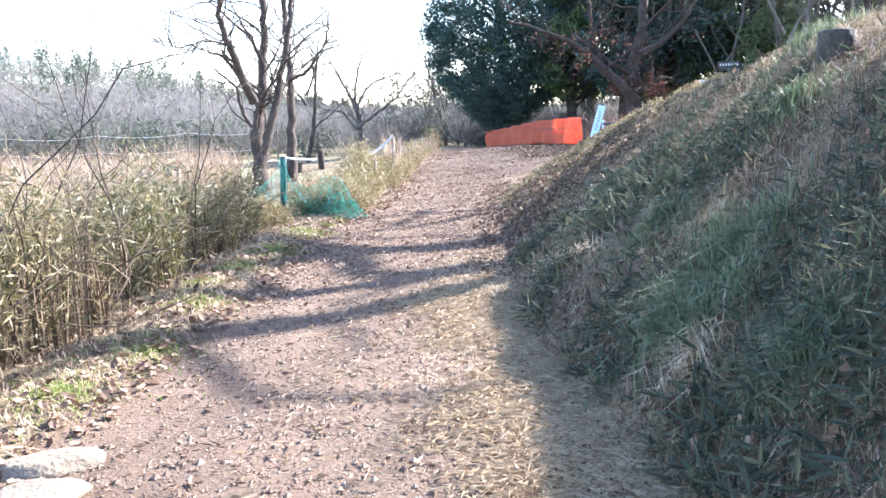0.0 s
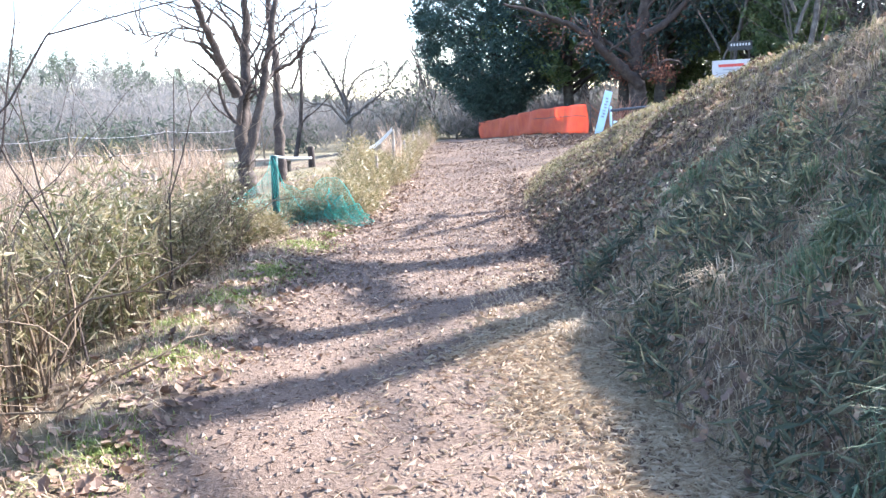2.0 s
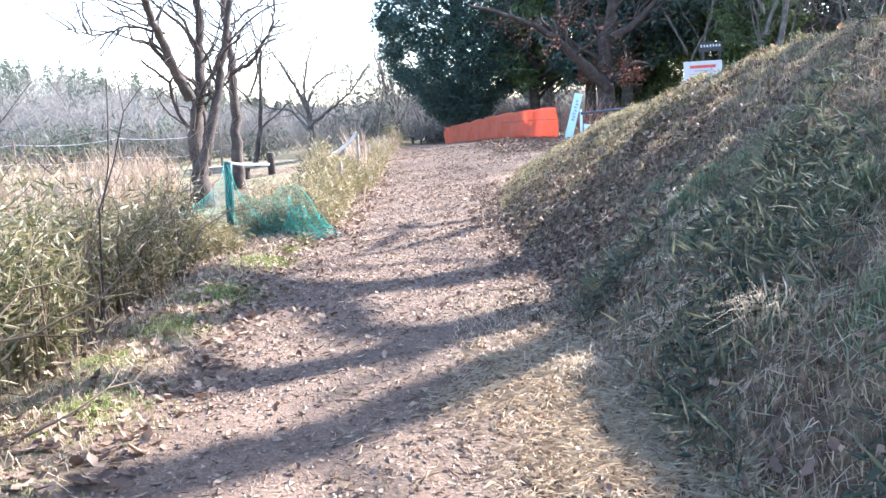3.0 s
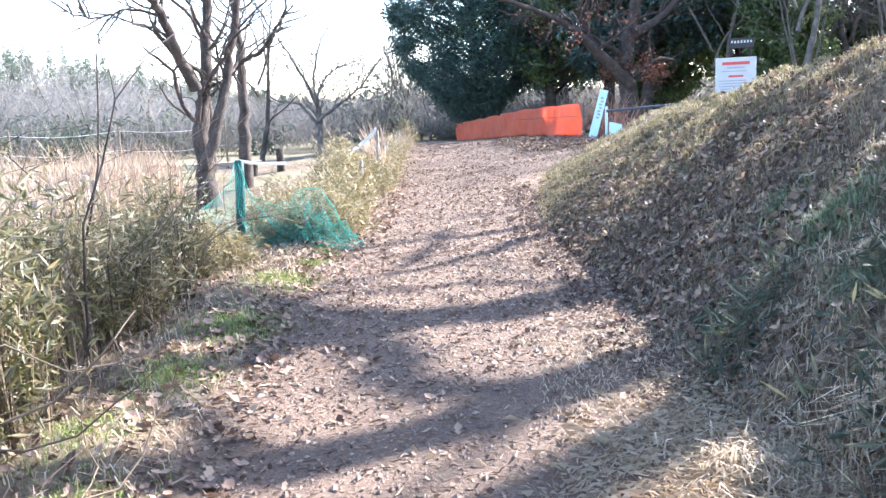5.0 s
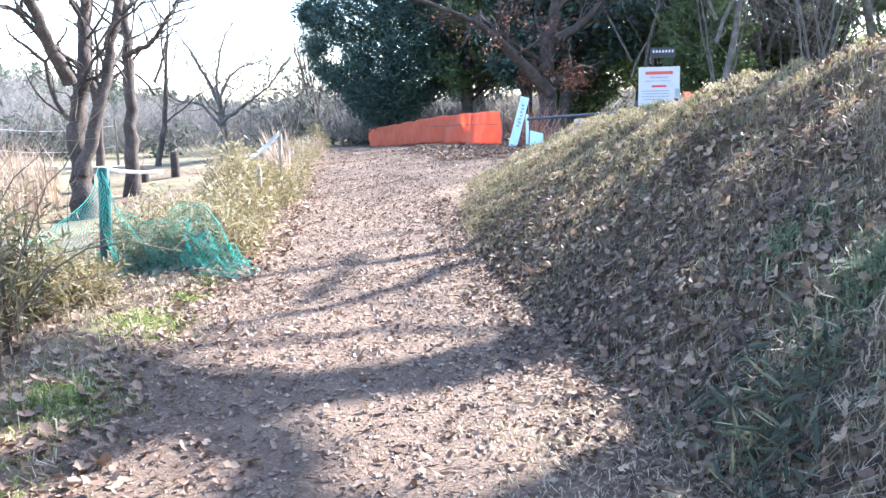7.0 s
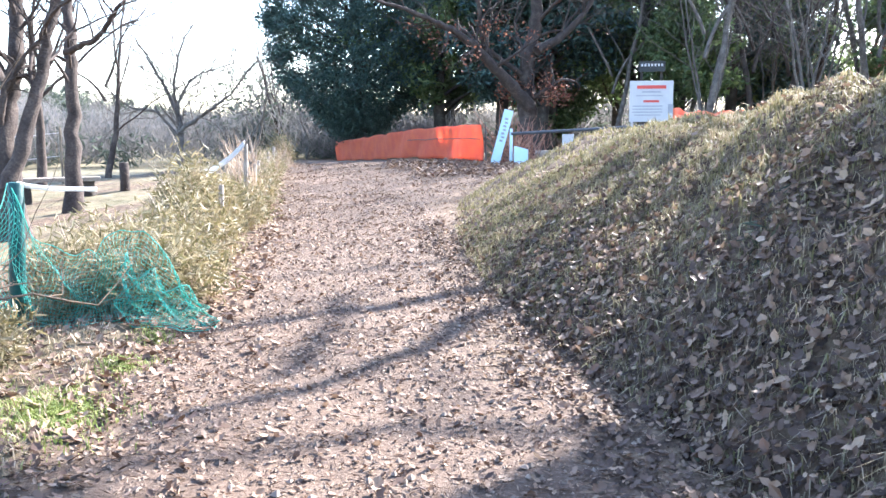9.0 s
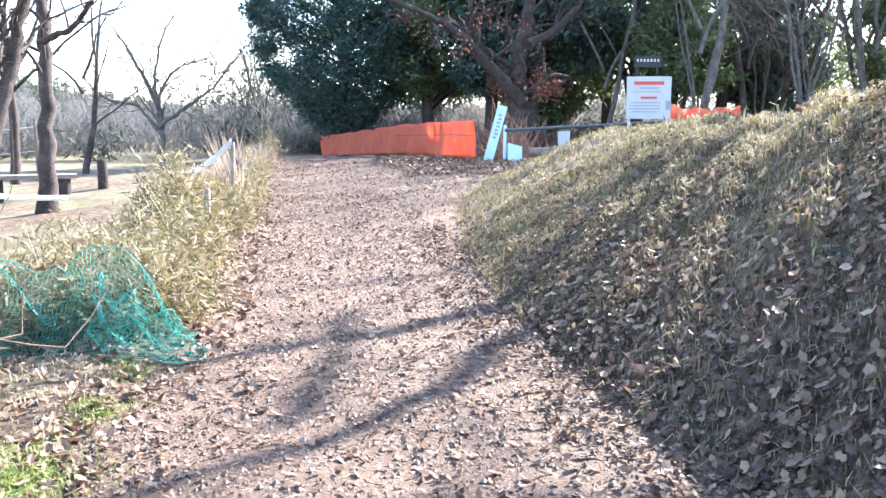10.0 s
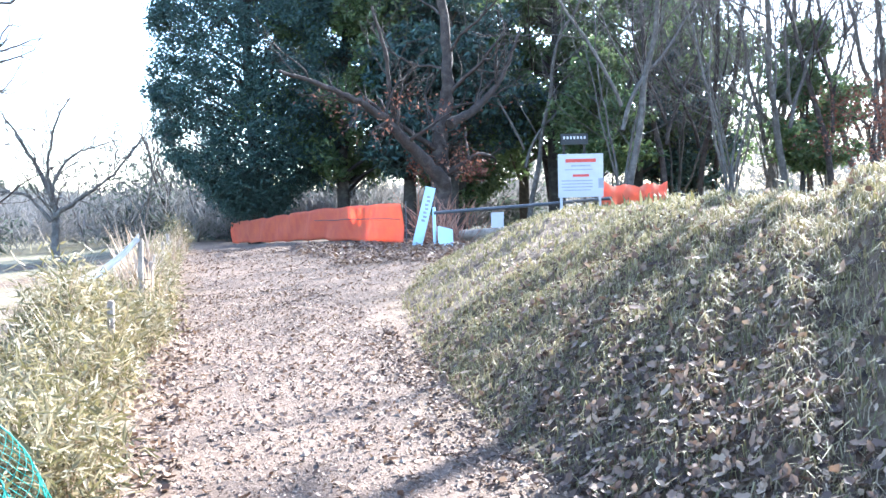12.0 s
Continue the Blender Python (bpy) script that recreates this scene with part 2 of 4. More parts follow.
# ---- builders ----
class Geo:
    """Gathers triangles or quads for one mesh."""

    def __init__(self):
        self.v, self.f, self.n = [], [], 0

    def add(self, v, f):
        self.v.append(np.asarray(v, float))
        self.f.append(np.asarray(f, int) + self.n)
        self.n += len(self.v[-1])

    def tube(self, pts, radii, sides=6):
        pts, radii = np.asarray(pts, float), np.asarray(radii, float)
        tang = np.gradient(pts, axis=0)
        tang /= np.linalg.norm(tang, axis=1)[:, None] + 1e-9
        ref = np.array([0, 0, 1.0]) if abs(tang[0, 2]) < 0.9 else np.array([1.0, 0, 0])
        u = np.cross(tang, ref)
        u /= np.linalg.norm(u, axis=1)[:, None] + 1e-9
        w = np.cross(tang, u)
        a = np.arange(sides) * 2 * math.pi / sides
        ring = pts[:, None] + radii[:, None, None] * (np.cos(a)[None, :, None] * u[:, None] + np.sin(a)[None, :, None] * w[:, None])
        k = np.arange(len(pts) * sides).reshape(len(pts), sides)
        q = np.stack([k[:-1], np.roll(k, -1, 1)[:-1], np.roll(k, -1, 1)[1:], k[1:]], -1).reshape(-1, 4)
        self.add(ring.reshape(-1, 3), q)
        if sides > 4:
            for c, sgn in ((k[0], -1), (k[-1], 1)):
                self.add(np.vstack([ring.reshape(-1, 3)[c], pts[0 if sgn < 0 else -1]]), [[i, (i + 1) % sides, sides, sides] for i in range(sides)])

    def box(self, centre, size, m=None):
        c = np.array([[x, y, z] for x in (-.5, .5) for y in (-.5, .5) for z in (-.5, .5)]) * np.asarray(size)
        if m is not None:
            c = c @ np.array(m.to_3x3()).T
        self.add(c + np.asarray(centre), [[0, 1, 3, 2], [4, 6, 7, 5], [0, 4, 5, 1], [2, 3, 7, 6], [0, 2, 6, 4], [1, 5, 7, 3]])

    def mesh(self, name, mat, smooth=True):
        v, f = np.vstack(self.v), np.vstack(self.f)
        return mesh_from(name, v, f, mat, smooth)


def part(name, me, parent, label=""):
    ob = new(name, me)
    ob.parent = parent
    if label:
        tagged(ob, label)
    return ob


def empty(name, x, y, z, label, category, group="", rz=0):
    ob = new(name)
    ob.matrix_basis = pose(x, y, z, 0, 0, rz)
    return tagged(ob, label, category, group)


def leaves(geo, centres, length, width, up=0.0, r=rng, fold=0.15):
    """Leaf blades: two quads folded along the midrib, at random turns; up: how far they point upwards."""
    n = len(centres)
    d = r.normal(size=(n, 3))
    d[:, 2] = d[:, 2] * (1 - abs(up)) + up * 1.5
    d /= np.linalg.norm(d, axis=1)[:, None]
    s = np.cross(d, r.normal(size=(n, 3)))
    s /= np.linalg.norm(s, axis=1)[:, None] + 1e-9
    nrm = np.cross(d, s)
    L = length * r.uniform(0.6, 1.3, n)[:, None]
    W = width * r.uniform(0.7, 1.3, n)[:, None] / 2
    c = np.asarray(centres)
    a, b = c, c + d * L
    m = c + d * L * 0.45
    l, rr = m + s * W + nrm * L * fold, m - s * W + nrm * L * fold
    v = np.stack([a, l, b, rr], 1).reshape(-1, 3)
    k = np.arange(n)[:, None] * 4
    f = np.vstack([k + [0, 1, 2], k + [0, 2, 3]])
    geo.add(v, f)


def flat_leaves(geo, x, y, size, lift=0.01, r=rng, curl=0.25):
    """Fallen leaves lying on the ground at a little tilt, curled."""
    n = len(x)
    e = 0.05
    p = np.stack([x, y, gz(x, y)], -1)
    nx_ = np.stack([-(gz(x + e, y) - p[:, 2]) / e, -(gz(x, y + e) - p[:, 2]) / e, np.ones(n)], -1) + r.normal(scale=0.35, size=(n, 3))
    nx_ /= np.linalg.norm(nx_, axis=1)[:, None]
    d = np.cross(nx_, r.normal(size=(n, 3)))
    d /= np.linalg.norm(d, axis=1)[:, None]
    s = np.cross(nx_, d)
    L = (size * r.uniform(0.45, 1.35, n))[:, None]
    W = L * r.uniform(0.22, 0.36, n)[:, None]
    c = p + nx_ * lift * r.uniform(0.3, 3, n)[:, None]
    up = nx_ * L * r.uniform(0.0, curl, n)[:, None]
    rim = [(-0.5, 0.0, 1.0), (-0.22, 0.8, 0.7), (-0.05, 0.55, 0.5), (0.2, 0.9, 1.1), (0.52, 0.05, 1.5), (0.22, -0.85, 0.9), (0.0, -0.5, 0.4), (-0.25, -0.8, 0.8)]
    v = np.stack([c + d * L * a_ + s * W * b_ + up * c_ for a_, b_, c_ in rim] + [c], 1).reshape(-1, 3)
    k = np.arange(n)[:, None] * 9
    geo.add(v, np.vstack([k + [i, 8, (i + 1) % 8] for i in range(8)]))


def blades(geo, x, y, height, width, lean=0.5, r=rng, base=None, droop=0.4):
    """Grass blades: three bent triangles each."""
    n = len(x)
    z = gz(x, y) - 0.01 if base is None else base
    h = height * r.uniform(0.5, 1.3, n)
    a = r.uniform(0, 2 * math.pi, n)
    d = np.stack([np.cos(a), np.sin(a), np.zeros(n)], -1)
    s = np.stack([-np.sin(a), np.cos(a), np.zeros(n)], -1) * (width * r.uniform(0.6, 1.3, n))[:, None]
    k = r.uniform(0.1, 1, n) * lean
    p0 = np.stack([x, y, z], -1)
    up = np.array([0, 0, 1.0])
    p1 = p0 + (d * k[:, None] * 0.4 + up) * (h * 0.55)[:, None]
    p2 = p0 + d * (h * (k * 1.0 + 0.1))[:, None] + up * (h * (1 - droop * k))[:, None]
    v = np.stack([p0 - s, p0 + s, p1 - s * 0.8, p1 + s * 0.8, p2], 1).reshape(-1, 3)
    i = np.arange(n)[:, None] * 5
    geo.add(v, np.vstack([i + [0, 1, 3], i + [0, 3, 2], i + [2, 3, 4]]))


def limb(geo, p, d, length, radius, level, r, tips, wander=0.25, kids=4, rise=0.1, sides=7, spreadk=0.8, shrink=0.62, thin=0.5, start=0.35):
    """One limb and, by recursion, its branches."""
    n = max(4, int(length / 0.35)) if level > 1 else 4
    n = min(n, 14)
    pts, q, dd = [np.array(p)], np.array(p, float), np.array(d, float)
    for i in range(n):
        dd = dd + r.normal(scale=wander / math.sqrt(n) * 1.6, size=3) + np.array([0, 0, rise / n])
        dd /= np.linalg.norm(dd)
        q = q + dd * length / n
        pts.append(q.copy())
    t = np.linspace(0, 1, n + 1)
    geo.tube(pts, radius * (1 - (1 - thin * (0.4 if level == 0 else 1)) * t), sides if level > 1 else (4 if level else 3))
    if level == 0:
        tips.append(pts[-1])
        tips.append(pts[len(pts) // 2])
        return
    side = np.cross(dd, r.normal(size=3))
    side /= np.linalg.norm(side)
    for sg_ in (0.3, -0.45):
        nd = dd + side * sg_
        limb(geo, pts[-1], nd / np.linalg.norm(nd), length * shrink * r.uniform(0.8, 1.1), radius * thin * (0.95 if sg_ > 0 else 0.7), level - 1, r, tips, wander * 1.15, kids, rise, sides, spreadk, shrink, thin, 0.25)
    for i in range(kids):
        f = start + (1 - start) * (i + r.uniform(0.2, 1.0)) / kids
        j = min(int(f * n), n - 1)
        base = pts[j]
        tdir = pts[j + 1] - pts[j]
        tdir /= np.linalg.norm(tdir)
        side = np.cross(tdir, r.normal(size=3))
        side /= np.linalg.norm(side)
        nd = tdir * (1 - spreadk * 0.5) + side * spreadk
        nd /= np.linalg.norm(nd)
        limb(geo, base, nd, length * shrink * r.uniform(0.7, 1.2), radius * (1 - (1 - thin) * f) * r.uniform(0.28, 0.5), level - 1, r, tips, wander * 1.15, kids, rise, sides, spreadk, shrink, thin, 0.25)


def tree(name, x, y, label, stems, mat, seed, levels=3, kids=4, leafmat=None, leafn=0, leafsize=0.12, leafspread=0.4, wander=0.22, spreadk=0.75, group="", rise=0.12, z=None, shrink=0.62):
    """stems: rows of (dx, dy, dz direction, length, radius, height on the trunk). A crown of leaves sits on the twig ends."""
    r = np.random.default_rng(seed)
    zz = float(gz(x, y)) if z is None else z
    ob = empty(name, x, y, zz, label, "tree", group)
    tips = []
    for i, (dx, dy, dz, ln, rad, h) in enumerate(stems):
        d = np.array([dx, dy, dz], float)
        d /= np.linalg.norm(d)
        g = Geo()
        lean = np.array(stems[0][:2]) / stems[0][2] * h if i else np.zeros(2)
        limb(g, np.array([lean[0], lean[1], -0.15 + h]), d, ln, rad, levels, r, tips, wander, kids, rise, 9, spreadk, shrink)
        part("limb" if i else "trunk", g.mesh("limb" if i else "trunk", mat), ob)
    if leafmat:
        tips = np.array(tips)
        c = tips[r.integers(0, len(tips), leafn)] + r.normal(scale=leafspread, size=(leafn, 3))
        c = c[c[:, 2] > 0.8]
        lg = Geo()
        leaves(lg, c, leafsize, leafsize * 0.5, -0.2, r)
        part("crown", lg.mesh("crown", leafmat, False), ob)
    return ob


# ---- trees by the track ----
def stem_tree(name, x, y, label, rows, mat, seed, **kw):
    return tree(name, x, y, label, rows, mat, seed, **kw)


def clump_tree(name, x, y, label, seed, height, width, low, nleaf, size, mat, trunk_r=0.22, group=""):
    """Evergreen: trunk, limbs, and a dense uneven crown of leaf clumps."""
    r = np.random.default_rng(seed)
    z = float(gz(x, y))
    ob = empty(name, x, y, z, label, "tree", group)
    g = Geo()
    n = 10
    hs = np.linspace(0, height * 0.85, n)
    pts = np.stack([0.15 * np.sin(hs * 0.5 + seed), 0.15 * np.cos(hs * 0.4 + seed) - 0.15, hs - 0.15], -1)
    g.tube(pts, trunk_r * (1.15 - hs / height), 9)
    cl = []
    for i in range(46 if nleaf < 30000 else 80):
        f = r.uniform(0, 1)
        h = low + (height - low) * f
        wid = width * (0.55 + 0.45 * math.sin(math.pi * min(1, 0.25 + f * 0.85))) * r.uniform(0.55, 1.05)
        if f > 0.8:
            wid *= 0.3 + 3.5 * (1 - f)
        a = r.uniform(0, 2 * math.pi)
        p1 = np.array([math.cos(a) * wid, math.sin(a) * wid, h + r.uniform(-0.2, 0.5)])
        p0 = np.array([0, 0, max(0.9, h - wid * 0.5)])
        mid = (p0 + p1) / 2 + r.normal(scale=0.15, size=3)
        g.tube([p0, mid, p1], [trunk_r * 0.32, trunk_r * 0.2, 0.015], 5)
        for k in (0.45, 0.7, 1.0):
            cl.append((p0 + (p1 - p0) * k, (0.35 + 0.4 * k) * width * 0.3))
    part("trunk", g.mesh("trunk", M_BARK_D), ob)
    lg = Geo()
    ci = r.integers(0, len(cl), nleaf)
    cen = np.array([c for c, _ in cl])[ci]
    rad = np.array([q for _, q in cl])[ci]
    d = r.normal(size=(nleaf, 3))
    d /= np.linalg.norm(d, axis=1)[:, None]
    c = cen + d * (rad * r.uniform(0.25, 1.0, nleaf) ** 0.6)[:, None] * np.array([1, 1, 0.75])
    c = c[c[:, 2] > low * 0.6]
    leaves(lg, c, size, size * 0.5, -0.15, r)
    part("crown", lg.mesh("crown", mat, False), ob)
    return ob


def smooth_line(pts, n=6):
    """A rounded line through waypoints."""
    p = np.array(pts, float)
    q = np.vstack([2 * p[0] - p[1], p, 2 * p[-1] - p[-2]])
    out = []
    for a, b, c, d in zip(q[:-3], q[1:-2], q[2:-1], q[3:]):
        for t in np.arange(n) / n:
            out.append(0.5 * (2 * b + (c - a) * t + (2 * a - 5 * b + 4 * c - d) * t * t + (3 * b - a - 3 * c + d) * t ** 3))
    return np.array(out + [p[-1]])


def shaped_tree(name, x, y, label, rows, mat, seed, group="", twigs=1, kids=4, spreadk=0.8, wander=0.3, twig=0.009, leafmat=None, leafn=0, leafsize=0.12, leafspread=0.3, leafmax=9.0):
    """A tree whose trunk and limbs run through waypoints. rows: (waypoints, first radius, last radius, side branches, their length)."""
    r = np.random.default_rng(seed)
    z = float(gz(x, y))
    o = np.array([x, y, z])
    ob = empty(name, x, y, z, label, "tree", group)
    tips = []
    for i, (pts, r0, r1, side, ln) in enumerate(rows):
        g = Geo()
        p = smooth_line(np.array(pts, float) - o)
        n = len(p)
        p[1:-1] += r.normal(scale=0.02 + 0.1 * r0, size=(n - 2, 3)) * 0.6
        t = np.linspace(0, 1, n)
        rad = r0 + (r1 - r0) * t ** 0.8
        if i == 0:
            rad = rad * (1 + 0.5 * np.exp(-t * n / 1.6))
        g.tube(p, rad * r.uniform(0.93, 1.07, n), 10 if r0 > 0.05 else 6)
        tips.append(p[-1])
        for k in range(side):
            f = 0.25 + 0.75 * (k + r.uniform(0.1, 0.9)) / side
            m = min(int(f * (n - 1)), n - 2)
            td = p[m + 1] - p[m]
            td /= np.linalg.norm(td) + 1e-9
            sd = np.cross(td, r.normal(size=3))
            sd /= np.linalg.norm(sd) + 1e-9
            nd = td * (1 - spreadk * 0.5) + sd * spreadk + np.array([0, 0, 0.15])
            nd /= np.linalg.norm(nd)
            limb(g, p[m], nd, ln * r.uniform(0.6, 1.25), max(twig, rad[m] * r.uniform(0.25, 0.4)), twigs, r, tips, wander, kids, 0.12, 6, 0.8, 0.6, 0.65, 0.25)
        part("limb" if i else "trunk", g.mesh("limb" if i else "trunk", mat), ob)
    if leafmat:
        tips = np.array(tips)
        tips = tips[tips[:, 2] < leafmax]
        c = tips[r.integers(0, len(tips), leafn)] + r.normal(scale=leafspread, size=(leafn, 3))
        lg = Geo()
        leaves(lg, c, leafsize, leafsize * 0.5, -0.2, r)
        part("crown", lg.mesh("crown", leafmat, False), ob)
    return ob


def flat_rows(y, *rows):
    """Rows whose waypoints are given as (x, z) in the upright plane at y, swaying a little in depth."""
    return [([(px_, y + 0.25 * k * (-1) ** i, pz_) for k, (px_, pz_) in enumerate(pts)], *rest) for i, (pts, *rest) in enumerate(rows)]


shaped_tree("forked_tree", -4.33, 21.1, "bare dark-barked tree forked into three tall stems behind the fence", flat_rows(21.1,
    ([(-4.33, -0.4), (-4.4, 0.6), (-4.44, 1.4), (-4.34, 2.1), (-4.33, 2.9), (-4.3, 3.9), (-4.4, 5.6)], 0.2, 0.06, 12, 1.2),
    ([(-4.4, 1.9), (-4.57, 2.42), (-4.76, 3.12), (-4.87, 3.6), (-4.86, 4.5), (-5.1, 6.0)], 0.12, 0.045, 12, 1.2),
    ([(-4.34, 0.4), (-4.04, 1.45), (-3.85, 2.37), (-3.62, 3.47), (-3.5, 4.6), (-3.3, 6.0)], 0.12, 0.045, 12, 1.2),
    ([(-4.75, 3.2), (-5.35, 3.34), (-5.92, 3.2), (-6.4, 3.3)], 0.035, 0.012, 12, 0.7)), M_BARK, 11, twigs=2, kids=3, twig=0.018)
shaped_tree("slim_tree", -4.11, 24.0, "slim bare dark tree with a crooked side limb", flat_rows(24.0,
    ([(-4.11, -0.4), (-4.06, 1.43), (-4.07, 2.52), (-4.14, 3.36), (-4.2, 3.9), (-4.3, 6.2)], 0.14, 0.06, 12, 1.2),
    ([(-4.07, 2.5), (-3.54, 2.68), (-3.17, 3.09), (-2.9, 3.4), (-2.7, 4.2)], 0.06, 0.02, 12, 0.8)), M_BARK, 12, twigs=2, kids=3, twig=0.018)
shaped_tree("spreading_tree", -3.52, 38.0, "low bare tree with wide spreading branches", flat_rows(38.0,
    ([(-3.52, -0.9), (-3.5, 0.4), (-3.5, 1.4), (-3.89, 2.38), (-4.44, 3.44), (-4.9, 4.2)], 0.15, 0.025, 14, 1.3),
    ([(-3.52, 1.0), (-2.7, 1.58), (-1.79, 2.22), (-0.95, 3.31)], 0.08, 0.02, 14, 1.2),
    ([(-3.5, 1.4), (-3.38, 2.21), (-2.74, 2.93), (-1.66, 3.3)], 0.065, 0.02, 12, 1.2),
    ([(-3.5, 1.4), (-3.54, 2.56), (-3.22, 3.81), (-2.85, 4.4)], 0.065, 0.02, 12, 1.2),
    ([(-3.56, 0.9), (-4.18, 1.67), (-5.03, 1.85), (-5.84, 2.55)], 0.065, 0.02, 14, 1.2)), M_BARK_W, 13, twigs=2, kids=4, twig=0.018)
for i, (x, y, s) in enumerate([(-6.2, 31, 0.9), (-5.3, 35, 0.75)]):
    stem_tree("bare_tree", x, y, "bare grey tree standing in the mown field", [
        (0.06 - 0.03 * i, 0, 1, 4.6 * s, 0.14 * s, 0), (-0.5, 0.2, 0.8, 1.6, 0.045, 2.4), (0.6, -0.1, 0.8, 1.7, 0.045, 2.8)], M_BARK, 20 + i, levels=3, kids=3, wander=0.18, group="trees in the field")

# saplings and brush standing in the hedge
for i, (x, y, h, lean) in enumerate([(-3.0, 6.4, 1.9, -0.3), (-2.75, 7.6, 2.0, 0.1), (-3.1, 8.6, 2.0, -0.2), (-2.9, 9.6, 1.9, 0.25), (-3.4, 10.6, 2.3, 0.0), (-3.6, 7.2, 2.6, 0.2), (-3.9, 5.9, 2.9, 0.5)]):
    stem_tree("bare_sapling", x, y, "thin leafless sapling growing out of the hedge", [
        (lean, 0.1, 1, h, 0.01, 0), (-lean - 0.2, -0.1, 1, h * 0.7, 0.008, 0.1)], M_BARK, 40 + i, levels=2, kids=4, wander=0.3, group="saplings in the hedge", spreadk=0.7)

for i, (x, y) in enumerate([(-3.05, 5.3), (-3.3, 6.3), (-2.95, 7.1), (-2.85, 12.3), (-3.1, 11.2)]):
    r = np.random.default_rng(200 + i)
    stem_tree("leafless_shrub", x, y, "brown leafless shrub tangled in the hedge", [
        (r.normal() * 0.5, r.normal() * 0.4, 1, r.uniform(0.8, 1.3), 0.011, 0.15) for k in range(7)], M_STEM, 210 + i, levels=2, kids=4, wander=0.35, group="shrubs in the hedge", spreadk=0.8)

# the oak with withered leaves
shaped_tree("old_oak", 8.35, 37.2, "old oak keeping some withered brown leaves", flat_rows(37.2,
    ([(8.35, -0.3), (8.33, 1.0), (8.32, 2.24), (8.41, 3.5), (8.75, 4.6), (8.9, 6.2), (8.8, 9.0)], 0.42, 0.14, 9, 2.0),
    ([(8.3, 1.8), (7.3, 2.75), (6.4, 3.6), (5.66, 4.1), (4.52, 4.6), (2.85, 5.1)], 0.24, 0.05, 11, 1.3),
    ([(8.5, 3.7), (9.6, 4.33), (10.6, 5.4), (11.4, 7.0)], 0.18, 0.05, 8, 1.4),
    ([(7.0, 3.0), (6.5, 4.2), (6.3, 5.6), (5.8, 7.2)], 0.13, 0.04, 9, 1.3),
    ([(8.35, 2.1), (7.9, 2.35), (7.5, 2.3)], 0.03, 0.01, 10, 0.3),
    ([(8.35, 2.1), (8.8, 2.4), (9.2, 2.2)], 0.03, 0.01, 10, 0.3)),
    M_BARK, 31, twigs=2, kids=3, leafmat=M_BROWNLEAF, leafn=1000, leafsize=0.14, leafspread=0.16, leafmax=4.6)

# the dark evergreen mass beyond the orange net
def dome_tree(name, x, y, label, seed, heights, widths, nleaf, size, mat, trunk_r):
    """Evergreen with a full, close crown that follows a profile of widths over heights."""
    r = np.random.default_rng(seed)
    z = float(gz(x, y))
    ob = empty(name, x, y, z, label, "tree")
    g = Geo()
    hs = np.linspace(-0.2, heights[-1] * 0.85, 10)
    g.tube(np.stack([0.12 * np.sin(hs * 0.6), 0.12 * np.cos(hs * 0.5) - 0.12, hs], -1), trunk_r * (1.2 - hs / heights[-1]), 9)
    for k in range(60):
        h = r.uniform(heights[0] + 0.6, heights[-1] * 0.9)
        w = float(np.interp(h, heights, widths)) * 0.85
        a = r.uniform(0, 2 * math.pi)
        p0, p1 = np.array([0, 0, max(0.6, h - 0.5 * w)]), np.array([math.cos(a) * w, math.sin(a) * w, h])
        g.tube([p0, (p0 + p1) / 2 + [0, 0, 0.15], p1], [trunk_r * 0.3, trunk_r * 0.18, 0.012], 5)
    part("trunk", g.mesh("trunk", M_BARK_D), ob)
    nb = 1300
    bh = r.uniform(heights[0], heights[-1], nb)
    ba = r.uniform(0, 2 * math.pi, nb)
    bw = np.interp(bh, heights, widths) * np.where(r.random(nb) < 0.75, r.uniform(0.82, 0.98, nb), r.uniform(0.3, 0.8, nb))
    boughs = np.stack([np.cos(ba) * bw, np.sin(ba) * bw, bh], -1)
    k = r.integers(0, nb, nleaf)
    c = boughs[k] + r.normal(scale=1.0, size=(nleaf, 3)) * np.array([0.24, 0.24, 0.2])
    lg = Geo()
    leaves(lg, c, size, size * 0.5, -0.15, r)
    part("crown", lg.mesh("crown", mat, False), ob)
    return ob


dome_tree("tall_evergreen", 3.5, 48.0, "tall dense dark evergreen tree with a rounded crown", 51, [1.3, 2.2, 3.3, 4.6, 6.4, 9, 12, 14.5], [0.7, 1.9, 3.2, 3.9, 4.1, 4.0, 3.0, 0.4], 120000, 0.16, M_EVER, 0.3)
EV = [(7.2, 47, 13, 4.2), (9.55, 45, 13, 3.2), (10.95, 44, 14, 3.4), (11.9, 46, 12, 3.0), (12.8, 53, 14, 4.6), (10.0, 58, 14, 5.0), (15.6, 44.0, 11, 3.0), (17, 50, 13, 4.4), (21.5, 47, 12, 4.0), (27, 50, 12, 4.2)]
for i, (x, y, h, w) in enumerate(EV):
    clump_tree("evergreen_tree", x, y, "dark glossy evergreen tree at the edge of the wood", 60 + i, h, w, 3.4, 20000 if x < 10 else 13000, 0.3, M_EVER if i % 3 and x < 12 else M_EVER2, 0.27, "evergreens of the wood")
for i, (x, y, h, w) in enumerate([(15.5, 40, 6, 2.0), (22.5, 37, 6.5, 2.2), (12.4, 47, 5, 2.0)]):
    clump_tree("young_evergreen", x, y, "young evergreen with leaves coloured paler as if sunlit", 80 + i, h, w, 1.4, 9000, 0.26, M_EVER2, 0.1, "young evergreens")

